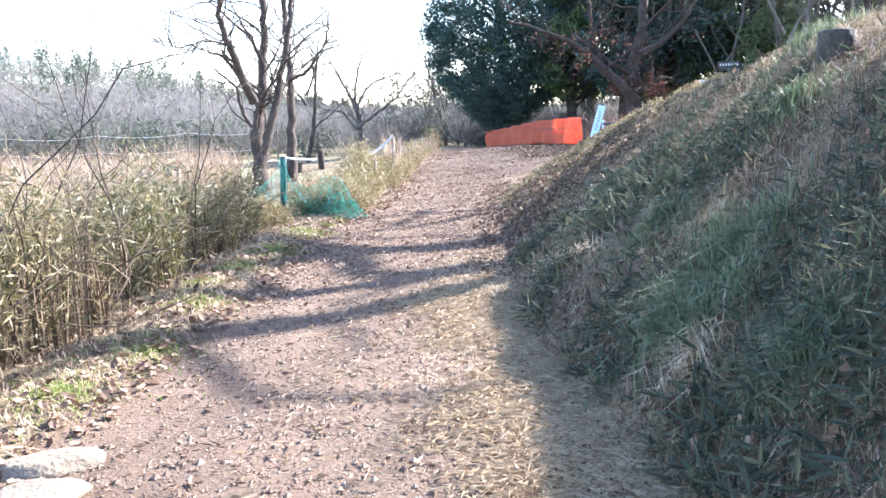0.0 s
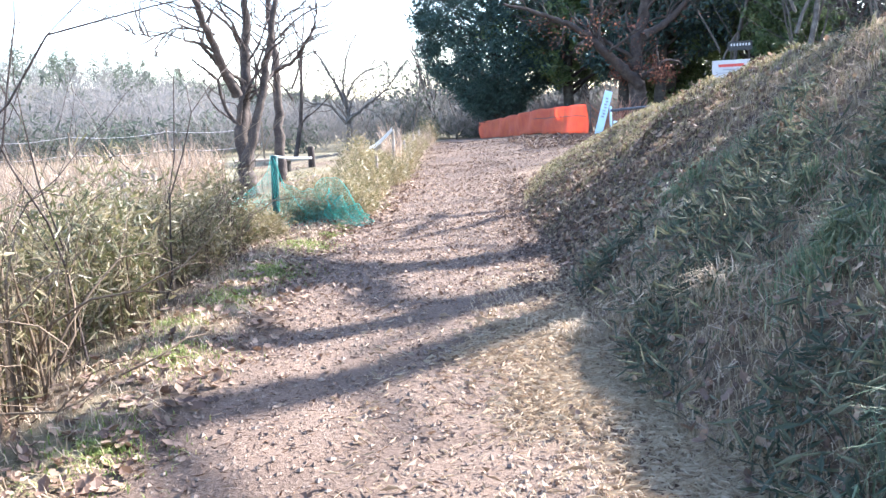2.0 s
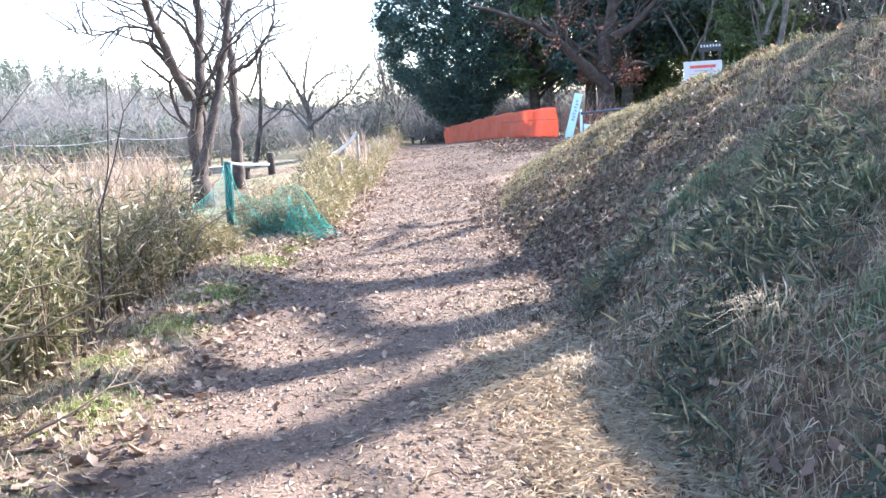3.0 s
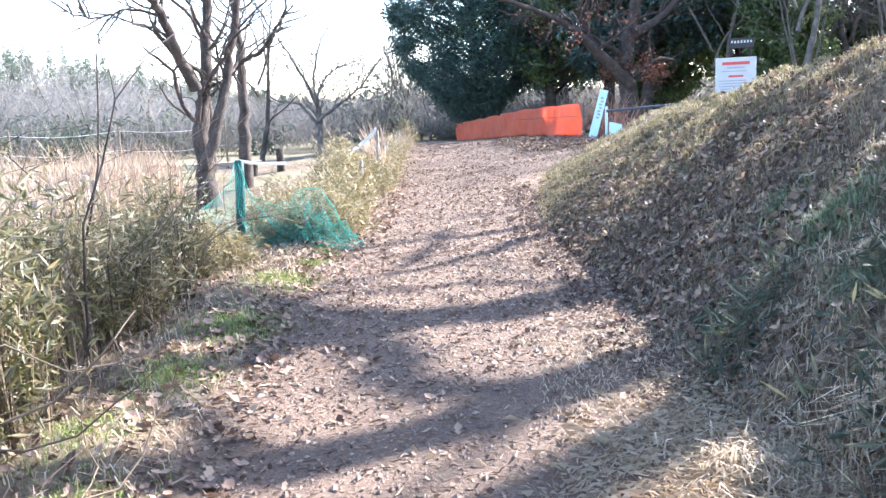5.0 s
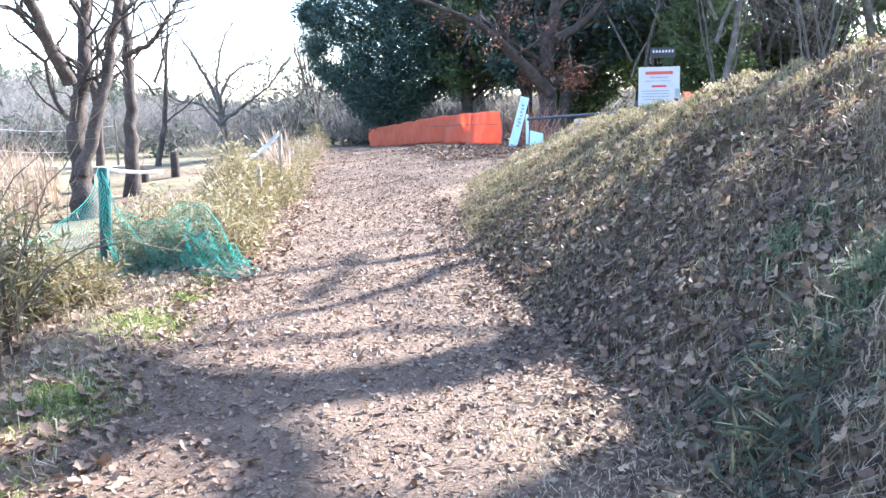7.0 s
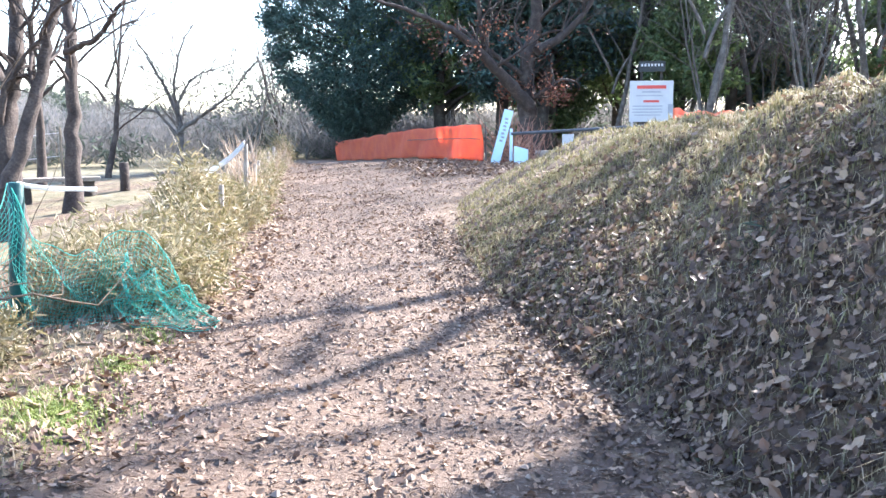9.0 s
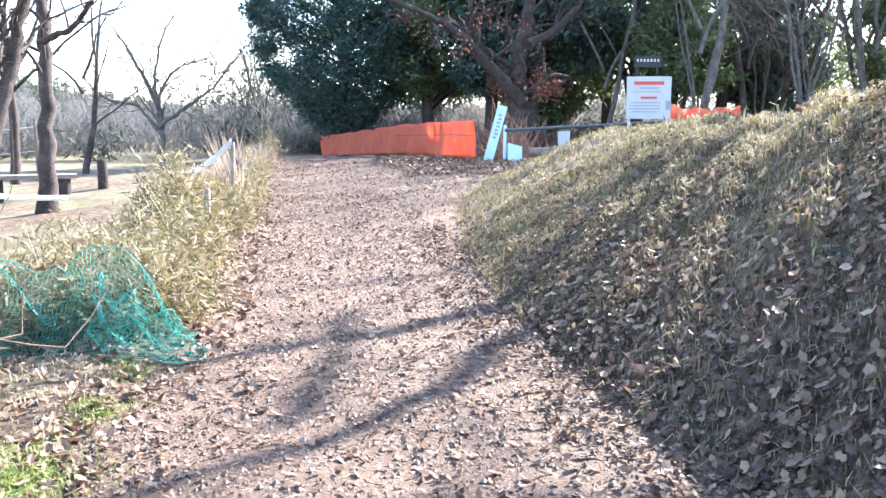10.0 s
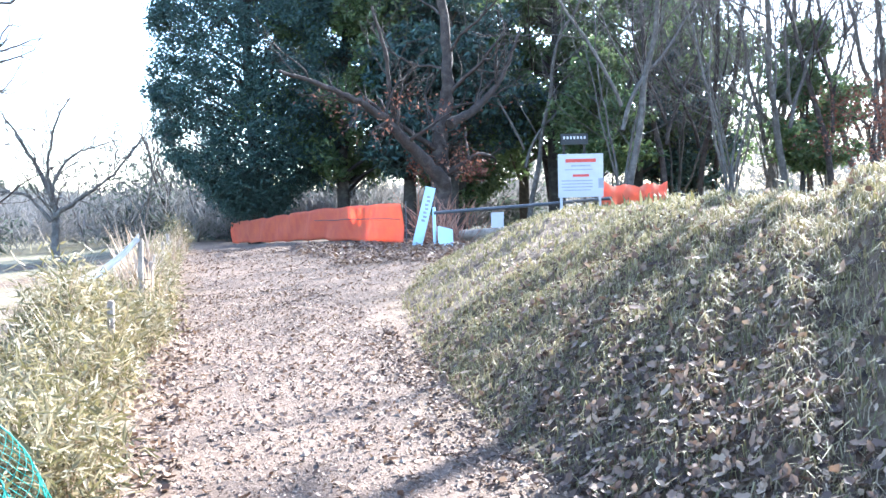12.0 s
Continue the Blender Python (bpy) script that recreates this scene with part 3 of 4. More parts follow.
# bare wood behind and to the right; one model of three, repeated
protos = []
for i in range(3):
    protos.append(stem_tree("woodland_tree", (14.0, 17.5, 20.0)[i], (35.5, 38.5, 35.0)[i], "slender bare woodland tree with grey-brown bark", [
        (0.05 * (i - 1), 0, 1, 9.0, 0.13, 0), (0.3, 0.1, 1, 5.5, 0.075, 2.6), (-0.35, -0.1, 1, 5, 0.065, 3.4)], M_BARK if i == 1 else M_BARK_W, 90 + i, levels=3, kids=4, wander=0.2, group="trees of the wood", rise=0.3))
spots = [(13, 41), (16, 45), (19, 47), (23, 39), (25, 46), (28, 38), (24.5, 33), (30, 45), (33, 40), (31, 33), (27, 29), (35, 35), (10, 58), (38, 44), (40, 36), (36, 29), (22, 35), (26, 36), (29, 41), (20, 40), (33, 37), (25, 42), (30, 30), (34, 44), (37, 40), (28, 33), (33, 31)]
for i, (x, y) in enumerate(spots):
    s = 0.85 + 0.4 * ((i * 37) % 10) / 10
    copy_thing(protos[i % 3], pose(x, y, float(gz(x, y)), 0, 0, 47 * i) @ Matrix.Scale(s, 4))

for i, (x, y, s) in enumerate([(-1.2, 58, 0.55), (0.4, 62, 0.7), (1.6, 57, 0.6), (-2.6, 64, 0.5), (2.6, 66, 0.7), (-4.2, 66, 0.45), (-6.5, 70, 0.4), (-9, 66, 0.38), (-12, 72, 0.4), (0.6, 70, 0.75), (-0.6, 66, 0.6), (1.4, 64, 0.65)]):
    copy_thing(protos[i % 3], pose(x, y, float(gz(x, y)), 0, 0, 61 * i) @ Matrix.Scale(s, 4))

# trees over the crest that throw their shade across the track
def sunward(x, y, d):
    """The point d metres (on the plan) from a spot on the track towards the sun."""
    return (x + SUN_DIR.x / math.cos(se) * d, y + SUN_DIR.y / math.cos(se) * d, -0.15 + math.tan(se) * d)


shaped_tree("roadside_tree", 12.45, 16.3, "tall bare tree on top of the bank", [
    ([(12.45, 16.3, 2.2), (12.45, 16.3, 5.0), sunward(0.45, 8.25, 14.4), sunward(-0.85, 7.15, 16.0), sunward(-1.7, 6.55, 17.2), sunward(-2.9, 5.7, 18.6)], 0.32, 0.2, 3, 1.2),
    ([(12.4, 16.3, 6.8), sunward(0.8, 9.35, 13.4), sunward(-0.1, 8.8, 14.2), sunward(-0.94, 8.3, 15.0), sunward(-1.9, 8.1, 16.0), sunward(-3.2, 7.8, 17.4)], 0.28, 0.2, 3, 1.2),
    ([sunward(-2.0, 6.35, 17.5), sunward(-1.67, 5.7, 17.0), sunward(-1.45, 5.3, 16.8), sunward(-1.03, 4.92, 16.6), sunward(-0.3, 4.78, 16.4), sunward(0.2, 4.9, 16.2)], 0.09, 0.04, 2, 0.5),
    ([sunward(-1.7, 8.4, 15.8), sunward(-2.5, 9.2, 16.4), sunward(-3.3, 9.6, 17.0), sunward(-4.4, 9.6, 18.0)], 0.1, 0.05, 10, 1.2),
    ([sunward(-1.7, 6.6, 17.2), sunward(-2.6, 6.9, 18.0), sunward(-3.4, 7.3, 18.6), sunward(-4.4, 7.2, 19.4)], 0.08, 0.04, 9, 1.2),
    ([sunward(-2.3, 6.1, 17.9), sunward(-2.9, 5.1, 18.6), sunward(-3.6, 4.6, 19.2)], 0.1, 0.05, 9, 1.2)], M_BARK, 120, group="trees on the bank", twigs=1, kids=2)
shaped_tree("roadside_tree", 13.9, 20.0, "tall bare tree on top of the bank", [
    ([(13.9, 20.0, 2.0), (13.9, 20.0, 5.5), sunward(0.85, 11.4, 15.3), sunward(-0.4, 10.75, 16.6), sunward(-1.3, 10.75, 17.6), sunward(-2.2, 11.1, 18.8)], 0.36, 0.24, 2, 1.2),
    ([sunward(-1.6, 10.8, 17.9), sunward(-1.05, 9.9, 18.0), sunward(-0.75, 9.1, 18.3), sunward(-0.2, 8.7, 18.6)], 0.2, 0.13, 1, 0.8),
    ([sunward(0.9, 11.5, 15.2), sunward(-0.2, 11.9, 15.8), sunward(-1.4, 11.6, 16.6), sunward(-2.4, 11.9, 17.2)], 0.07, 0.04, 3, 0.8),
    ([sunward(-1.5, 10.75, 17.8), sunward(-2.3, 10.3, 18.4), sunward(-3.0, 10.5, 19.0), sunward(-4.2, 10.2, 20.0)], 0.24, 0.12, 12, 1.3),
    ([sunward(-2.0, 11.0, 18.5), sunward(-2.9, 11.7, 19.2), sunward(-3.8, 12.2, 20.0)], 0.3, 0.14, 14, 1.4),
    ([sunward(-1.5, 10.7, 17.8), sunward(-2.0, 9.8, 18.2), sunward(-2.7, 9.5, 18.9), sunward(-3.6, 9.3, 19.8)], 0.22, 0.12, 12, 1.3)], M_BARK, 121, group="trees on the bank", twigs=1, kids=2)
shaped_tree("roadside_tree", 12.8, 22.2, "tall bare tree on top of the bank", [
    ([(12.8, 22.2, 1.8), (12.8, 22.2, 4.6), sunward(1.2, 15.4, 13.4), sunward(-0.18, 14.55, 14.8), sunward(-1.2, 14.2, 15.8), sunward(-2.6, 13.4, 17.2)], 0.2, 0.05, 3, 1.2),
    ([(12.7, 22.0, 5.6), sunward(0.9, 14.3, 13.6), sunward(0.23, 13.4, 14.2), sunward(-0.52, 12.7, 14.8), sunward(-1.5, 12.3, 15.6)], 0.13, 0.07, 3, 1.0),
    ([sunward(-0.75, 13.0, 15.0), sunward(-0.6, 13.6, 15.4), sunward(-0.4, 14.3, 15.8), sunward(-0.2, 15.4, 16.2)], 0.08, 0.05, 3, 0.8),
    ([(12.7, 22.2, 6.2), sunward(2.2, 17.6, 12.4), sunward(0.6, 16.7, 13.8), sunward(-0.8, 16.2, 15.0)], 0.06, 0.03, 4, 0.9)], M_BARK, 122, group="trees on the bank", twigs=1, kids=3)

# brown-leaved shrub and darker trees closing the clearing
stem_tree("brown_shrub", 20.6, 31.2, "small tree with reddish brown withered leaves", [
    (0.1, 0, 1, 2.4, 0.06, 0), (-0.5, 0.1, 0.8, 1.8, 0.04, 0.5), (0.5, -0.1, 0.8, 1.8, 0.04, 0.6)], M_BARK, 141, levels=2, kids=4, leafmat=M_BROWNLEAF, leafn=2200, leafsize=0.13, leafspread=0.22)
for i, (x, y, hgt, w) in enumerate([(24, 48, 9, 3.0)]):
    clump_tree("evergreen_tree", x, y, "dark glossy evergreen tree at the edge of the wood", 150 + i, hgt, w, 1.6, 11000, 0.34, M_EVER, 0.2, "evergreens of the wood")
# a thin twiggy tree, repeated through the wood
twiggy = stem_tree("twiggy_tree", 16.4, 33.4, "thin many-stemmed bare tree full of fine twigs", [
    (0.05, 0, 1, 6.5, 0.06, 0), (0.2, 0.1, 1, 5.5, 0.05, 0.1), (-0.25, 0, 1, 5.5, 0.05, 0.1), (0.1, -0.25, 1, 5, 0.045, 0.2)], M_BARK_W, 145, levels=3, kids=5, wander=0.2, group="twiggy trees", rise=0.35)
for i, (x, y) in enumerate([(19, 36.5), (22, 33), (25.5, 34), (24, 37.5), (27.5, 36), (29.5, 34), (31.5, 38), (21, 43), (15, 37.5), (27, 44), (34, 35), (31, 42), (18, 43)]):
    copy_thing(twiggy, pose(x, y, float(gz(x, y)), 0, 0, 67 * i) @ Matrix.Scale(0.9 + 0.06 * (i % 6), 4))

# far wooded hill
fw, fg = Geo(), Geo()
r = np.random.default_rng(5)
n = 5200
hx, hy = r.uniform(-190, 110, n), 75 + 190 * r.uniform(0, 1, n) ** 1.4
keep = (hx < -0.1 * hy - 4) | (hy > 150)
hx, hy = hx[keep], hy[keep]
for x, y in zip(hx, hy):
    z = float(gz(x, y))
    far = y / 150
    pine = r.random() < (0.1 if y < 165 else 0.3)
    h = r.uniform(4.5, 8.0) * (1.25 if pine else 1) * float(np.interp(-x / y, [0.06, 0.16, 0.34], [0.4, 0.55, 1]))
    k = 95
    if pine:
        f = r.uniform(0, 1, k)
        c = np.stack([r.normal(size=k) * (1 - f) * 1.3, r.normal(size=k) * (1 - f) * 1.3, h * (0.2 + 0.8 * f)], -1) + [x, y, z]
        leaves(fg, c, 0.75, 0.17, -0.1, r)
    else:
        c = np.stack([r.normal(size=k) * 1.5, r.normal(size=k) * 1.5, h * r.uniform(0.1, 0.85, k)], -1) + [x, y, z]
        leaves(fw, c, 1.2, 0.075, 0.5, r, 0.02)
# nearer thickets closing the view behind field and wood
for n_, x0, x1, y0, y1, top in ((300, -48, 3, 60, 95, 3.4), (300, 14, 90, 54, 95, 8.5), (34, -3.5, 6, 60, 78, 5.6), (90, 2, 20, 54, 63, 2.4)):
    for x, y in zip(r.uniform(x0, x1, n_), r.uniform(y0, y1, n_)):
        z = float(gz(x, y))
        k = 130
        hgt = top * r.uniform(0.6, 1.1)
        f = r.uniform(0.02, 0.9, k)
        c = np.stack([r.normal(size=k) * (0.5 + f), r.normal(size=k) * (0.5 + f), hgt * f], -1) + [x, y, z]
        if r.random() < 0.22:
            leaves(fg, c, 0.6, 0.17, -0.1, r)
        else:
            leaves(fw, c, 1.4, 0.05, 0.75, r, 0.02)
tagged(new("far_woods", fw.mesh("far_woods", M_FAR, False)), "bare winter woods covering the far hill", "woods", kind="stuff")
tagged(new("far_pines", fg.mesh("far_pines", M_FARG, False)), "scattered dark pines rising from the far woods", "woods", kind="stuff")


# ---- the hedge, reeds and grasses ----
def scatter(n, x0, x1, y0, y1, ok, r=rng):
    x, y = r.uniform(x0, x1, n), r.uniform(y0, y1, n)
    k = ok(x, y)
    return x[k], y[k]


def hedge_x(y):
    return np.interp(y, [0, 5, 7.3, 10.5, 12.5, 13.5], [-2.9, -2.85, -2.75, -2.75, -2.65, -2.75])


hg, hs_, hp = Geo(), Geo(), Geo()
x, y = scatter(5200, -4.6, -2.5, 3.6, 13.2, lambda x, y: (x < hedge_x(y) + 0.12 * wob(x, y, 3)) & (x > hedge_x(y) - 1.3))
hh = (1.08 + 0.22 * wob(x, y, 2.2, 1)) * np.clip((y - 3.2) / 1.2, 0.3, 1) * np.interp(y, [9, 12.6], [1, 0.72])
hh = hh * rng.uniform(0.45, 1.15, len(x))
thick = wob(x, y, 2.9, 8) + 0.4 * wob(x, y, 6.1, 2) > -0.55
blades(hs_, x, y, hh, 0.006, 0.35)
for k in range(15):
    f = rng.uniform(0.1, 1.05, len(x))
    c = np.stack([x + rng.normal(scale=0.09, size=len(x)), y + rng.normal(scale=0.09, size=len(x)), gz(x, y) + hh * f], -1)
    # paler leaf colour in patches, for dry growth and for sunlight on the hedge
    pale = (wob(x, y, 1.7, 5) + 0.5 * rng.normal(size=len(x))) > 0.35
    pale, c = pale[thick], c[thick]
    leaves(hg, c[~pale], 0.125, 0.019, 0.15, fold=0.03)
    leaves(hp, c[pale], 0.12, 0.017, 0.2, fold=0.03)
tagged(new("bamboo_grass", hg.mesh("bamboo_grass", M_SASA, False)), "thick dwarf bamboo hedge with drying green leaves", "hedge", kind="stuff")
tagged(new("pale_bamboo_grass", hp.mesh("pale_bamboo_grass", M_VERGE, False)), "yellowing hedge leaves, coloured paler to look sunlit", "hedge", kind="stuff")
tagged(new("hedge_stems", hs_.mesh("hedge_stems", M_STEM, False)), "dry brown stems inside the hedge", "hedge", kind="stuff")

# bushy grass behind the green net and along the fence
bg_, bs = Geo(), Geo()
def mound(cx, cy, rx, ry, h, n, geo=None):
    a, q = rng.uniform(0, 2 * math.pi, n), np.sqrt(rng.uniform(0, 1, n))
    x, y = cx + rx * q * np.cos(a), cy + ry * q * np.sin(a)
    hh = h * (1 - 0.45 * q ** 2) * rng.uniform(0.5, 1.1, n)
    blades(bs, x, y, hh, 0.006, 0.55)
    for k in range(7):
        f = rng.uniform(0.15, 1.0, n)
        c = np.stack([x + rng.normal(scale=0.08, size=n), y + rng.normal(scale=0.08, size=n), gz(x, y) + hh * f], -1)
        leaves(geo or bg_, c, 0.115, 0.018, 0.2, fold=0.03)
mound(-1.75, 15.3, 0.5, 0.8, 0.62, 700)
mound(-2.0, 14.85, 0.5, 0.18, 0.45, 350)
mound(-2.4, 16.2, 0.6, 0.9, 0.7, 600)
mound(-1.7, 17.4, 0.5, 1.2, 0.75, 1000)
mound(-1.7, 18.3, 0.4, 0.7, 1.15, 1000)
mound(-1.3, 20.2, 0.45, 1.4, 0.6, 900)
mound(-1.15, 22.5, 0.45, 1.6, 0.65, 700)
mound(-1.0, 25.5, 0.4, 2.0, 0.6, 600)
mound(-0.8, 29.5, 0.4, 2.5, 0.5, 500)
mound(-0.35, 32.5, 0.35, 0.5, 0.9, 260)
mound(-2.75, 13.4, 0.35, 0.7, 0.45, 500)
tagged(new("verge_bushes", bg_.mesh("verge_bushes", M_VERGE, False)), "yellow-green bushy grass along the fence", "grass", kind="stuff")
tagged(new("verge_stalks", bs.mesh("verge_stalks", M_STRAW, False)), "dry stalks of the bushy grass", "grass", kind="stuff")

rg = Geo()
x, y = scatter(34000, -22, -4, 9, 27, lambda x, y: (x < -4.2 - 0.12 * (y - 12) + 0.3 * wob(x, y, 1)) & (wob(x, y, 0.5, 2) > -0.9))
blades(rg, x, y, 1.15 + 0.25 * wob(x, y, 0.9, 1), 0.01, 0.5)
x, y = scatter(1500, -1.4, 0.2, 20, 33, lambda x, y: np.abs(x - edge(y) + 0.35) < 0.3)
blades(rg, x, y, 0.55, 0.008, 0.5)
x, y = scatter(160, -1.35, -0.95, 20.6, 22.6, lambda x, y: x < 9)
blades(rg, x, y, 1.05, 0.014, 0.25)
tagged(new("dry_reeds", rg.mesh("dry_reeds", M_REED, False)), "pale dry reeds and grass in the field", "reeds", kind="stuff")

# ---- bank: grass, leaves ----
def on_bank(x, y):
    return x > foot(y) - 0.02

bk, gr, st, mo = Geo(), Geo(), Geo(), Geo()
lw = Geo()
x, y = scatter(150000, 0.2, 7.5, 2.5, 19, on_bank)
# darker blades give way to yellower ones uphill, colouring the crest as sunlit
near = rng.random(len(x)) < np.clip((12.5 - y) / 4, 0, 1) * np.clip(2.9 - (x - foot(y)), 0.1, 1)
blades(bk, x[near], y[near], 0.12, 0.0035, 1.6, droop=0.8)
fx, fy = scatter(60000, 0.6, 6, 8.5, 17, lambda x, y: on_bank(x, y) & (wob(x, y, 2.6, 1) + 0.5 * rng.normal(size=len(x)) > -0.1))
blades(bk, fx, fy, 0.11, 0.0028, 1.5, droop=0.7)
away = ~near & (rng.random(len(x)) < np.clip(0.3 + (x - foot(y)) / 4 + (y - 13) / 5, 0.3, 1))
blades(lw, x[away], y[away], 0.115, 0.0045, 1.5, droop=0.75)
x, y = scatter(12000, 0.6, 5, -3, 2.5, on_bank)
blades(bk, x, y, 0.13, 0.005, 1.5, droop=0.8)
x, y = scatter(52000, 1.2, 13, 19, 36, on_bank)
blades(lw, x, y, 0.1, 0.008, 1.2, droop=0.7)
x, y = scatter(9000, 4, 24, 10, 45, lambda x, y: (x > foot(y) + 3))
blades(lw, x, y, 0.25, 0.02, 1.0, droop=0.6)
tagged(new("short_bank_grass", lw.mesh("short_bank_grass", M_LAWN, False)), "short yellow-green grass on the sunny bank", "grass", kind="stuff")
tagged(new("bank_grass", bk.mesh("bank_grass", M_BANKG, False)), "matted half-dry grass covering the bank", "grass", kind="stuff")
for cx, cy, rad, n, hgt in [(1.35, 4.7, 0.36, 1900, 0.3), (1.75, 5.1, 0.4, 1500, 0.26), (2.6, 6.6, 0.5, 900, 0.22), (1.5, 8.6, 0.35, 600, 0.15), (1.75, 10.2, 0.4, 600, 0.13), (1.2, 6.9, 0.3, 500, 0.14), (2.2, 9.3, 0.5, 700, 0.14), (3.6, 8.5, 0.6, 900, 0.25), (1.5, 3.6, 0.4, 1100, 0.22), (1.55, 6.2, 0.4, 1300, 0.18), (1.9, 7.4, 0.4, 1000, 0.16), (1.7, 9.4, 0.35, 900, 0.15)]:
    a, q = rng.uniform(0, 2 * math.pi, n), rng.normal(size=n) * 0.5
    blades(gr, cx + rad * q * np.cos(a), cy + rad * q * np.sin(a), hgt, 0.004, 1.1, droop=0.6)
for cx, cy, rad, n in [(-1.95, 12.4, 0.36, 2400), (-2.05, 10.6, 0.4, 2200), (-2.25, 9.5, 0.35, 1600), (-2.2, 7.6, 0.4, 800), (-2.1, 6.0, 0.4, 700), (-2.3, 5.0, 0.45, 900), (-1.75, 13.3, 0.2, 500), (-1.65, 14.0, 0.15, 300), (-2.45, 8.6, 0.3, 500), (-2.7, 4.4, 0.4, 700)]:
    a, q = rng.uniform(0, 2 * math.pi, n), rng.normal(size=n) * 0.55
    blades(mo, cx + rad * q * np.cos(a), cy + 1.4 * rad * q * np.sin(a), 0.06, 0.004, 1.0, droop=0.6)
tagged(new("sunlit_turf", mo.mesh("sunlit_turf", M_GREEN_SUN, False)), "turf patches along the verge in a sunlit lime green", "grass", kind="stuff")
tagged(new("green_tufts", gr.mesh("green_tufts", M_GREEN_SHADE, False)), "green grass tufts on the bank in a bluish shaded green", "grass", kind="stuff")
x, y = scatter(12000, -0.6, 1.1, 2.5, 10, lambda x, y: (x < foot(y) + 0.15) & (x > foot(y) - 0.75 + 0.22 * wob(x, y, 2)) & (wob(x, y, 6, 1) > -0.7))
blades(st, x, y, 0.06, 0.003, 2.6, droop=0.97)
x, y = scatter(5000, -2.9, -1.8, 4, 20, lambda x, y: x < edge(y) + 0.1)
blades(st, x, y, 0.1, 0.004, 1.6, droop=0.8)
for cx, cy, rad, n, h in [(1.0, 7.6, 0.22, 420, 0.22), (1.15, 6.9, 0.15, 260, 0.25), (1.25, 4.2, 0.2, 350, 0.28), (1.6, 8.8, 0.2, 250, 0.2), (0.55, 7.7, 0.3, 500, 0.12), (1.3, 9.3, 0.25, 300, 0.16)]:
    a, q = rng.uniform(0, 2 * math.pi, n), rng.normal(size=n) * 0.6
    blades(st, cx + rad * q * np.cos(a), cy + rad * q * np.sin(a), h, 0.004, 1.2, droop=0.7)
x, y = scatter(26000, 0.4, 6.5, 2.5, 14, on_bank)
kp = wob(x, y, 1.9, 2) + 0.5 * wob(x, y, 4.1, 6) > 0.0 + np.clip(y - 8, 0, 5) * 0.5
blades(st, x[kp], y[kp], 0.12, 0.0028, 1.8, droop=0.9)
tg, dg = Geo(), Geo()
x, y = scatter(50000, 0.4, 5.5, 2.5, 14, lambda x, y: on_bank(x, y) & (rng.random(len(x)) < np.clip((10.5 - y) / 3.5, 0.04, 1)))
c = np.stack([x, y, gz(x, y) + 0.015 + 0.09 * rng.random(len(x)) * (0.6 + 0.4 * wob(x, y, 2.7, 3))], -1)
leaves(tg, c, 0.13, 0.006, 0.12, fold=0.02)
tagged(new("bank_thatch", tg.mesh("bank_thatch", M_STRAW_D, False)), "tangled dead grass matted on the bank", "grass", kind="stuff")
x, y = scatter(60000, 0.4, 6, 2.5, 13, on_bank)
# dark leaves thin out upslope, which paints the lower bank as shaded
kp = (wob(x, y, 1.6, 7) + 0.6 * wob(x, y, 3.9, 2) + 0.4 * rng.normal(size=len(x))) > -0.1 + np.clip(y - 7.5, 0, 5) * 0.5 + np.clip(x - foot(y) - 1.5, 0, 3) * 1.2
x, y = x[kp], y[kp]
c = np.stack([x, y, gz(x, y) + 0.03 + 0.16 * rng.random(len(x))], -1)
leaves(dg, c, 0.14, 0.019, 0.25, fold=0.03)
tagged(new("bank_bamboo", dg.mesh("bank_bamboo", M_DARKG, False)), "low dark green bamboo grass on the bank", "grass", kind="stuff")
tagged(new("straw", st.mesh("straw", M_STRAW, False)), "dry straw strewn along the foot of the bank", "straw", kind="stuff")

lf = Geo()
x, y = scatter(52000, 0.2, 6.5, 3, 20, on_bank)
keep = rng.uniform(size=len(x)) < np.clip(1.1 - (x - foot(y)) / 2.2 + 0.35 * wob(x, y, 1.7, 2), 0.08, 1) * np.interp(y, [3, 8, 10, 14, 17, 20], [0.16, 0.2, 0.75, 0.8, 0.35, 0.15])
flat_leaves(lf, x[keep], y[keep], 0.072, 0.026, curl=0.45)
old = Geo()
x, y = scatter(90000, 0.6, 6.5, 8, 19, lambda x, y: on_bank(x, y) & (rng.random(len(x)) < np.clip(1.2 - (x - foot(y)) / 2.2 + 0.3 * wob(x, y, 1.9, 6), 0.05, 1) * np.interp(y, [8, 10, 13, 17, 19], [0.1, 0.55, 0.5, 0.15, 0.05])))
flat_leaves(old, x, y, 0.06, 0.014, curl=0.4)
x, y = scatter(13000, -0.5, 1.5, 8.5, 24, lambda x, y: np.abs(x - foot(y) + 0.15) < 0.3 + 0.15 * wob(x, y, 2.3, 4))
flat_leaves(old, x, y, 0.05, 0.008, curl=0.3)
tagged(new("dark_leaves", old.mesh("dark_leaves", M_LEAF_DARK, False)), "darker dead leaves under the paler litter", "leaves", kind="stuff")
x, y = scatter(17000, -3, 1.6, 2.5, 24, lambda x, y: (x > edge(y)) & (x < foot(y)))
keep = rng.uniform(size=len(x)) < np.interp(y, [3, 8, 11, 24], [0.1, 0.2, 0.9, 0.8]) * np.clip(0.5 + 0.5 * np.abs(x + 0.5) / 1.2, 0, 1)
flat_leaves(lf, x[keep], y[keep], 0.06, 0.008)
x, y = scatter(6500, -3.2, -0.6, 3, 22, lambda x, y: (x < edge(y) + 0.35) & (x > hedge_x(y) - 0.1))
flat_leaves(lf, x, y, 0.085, 0.015)
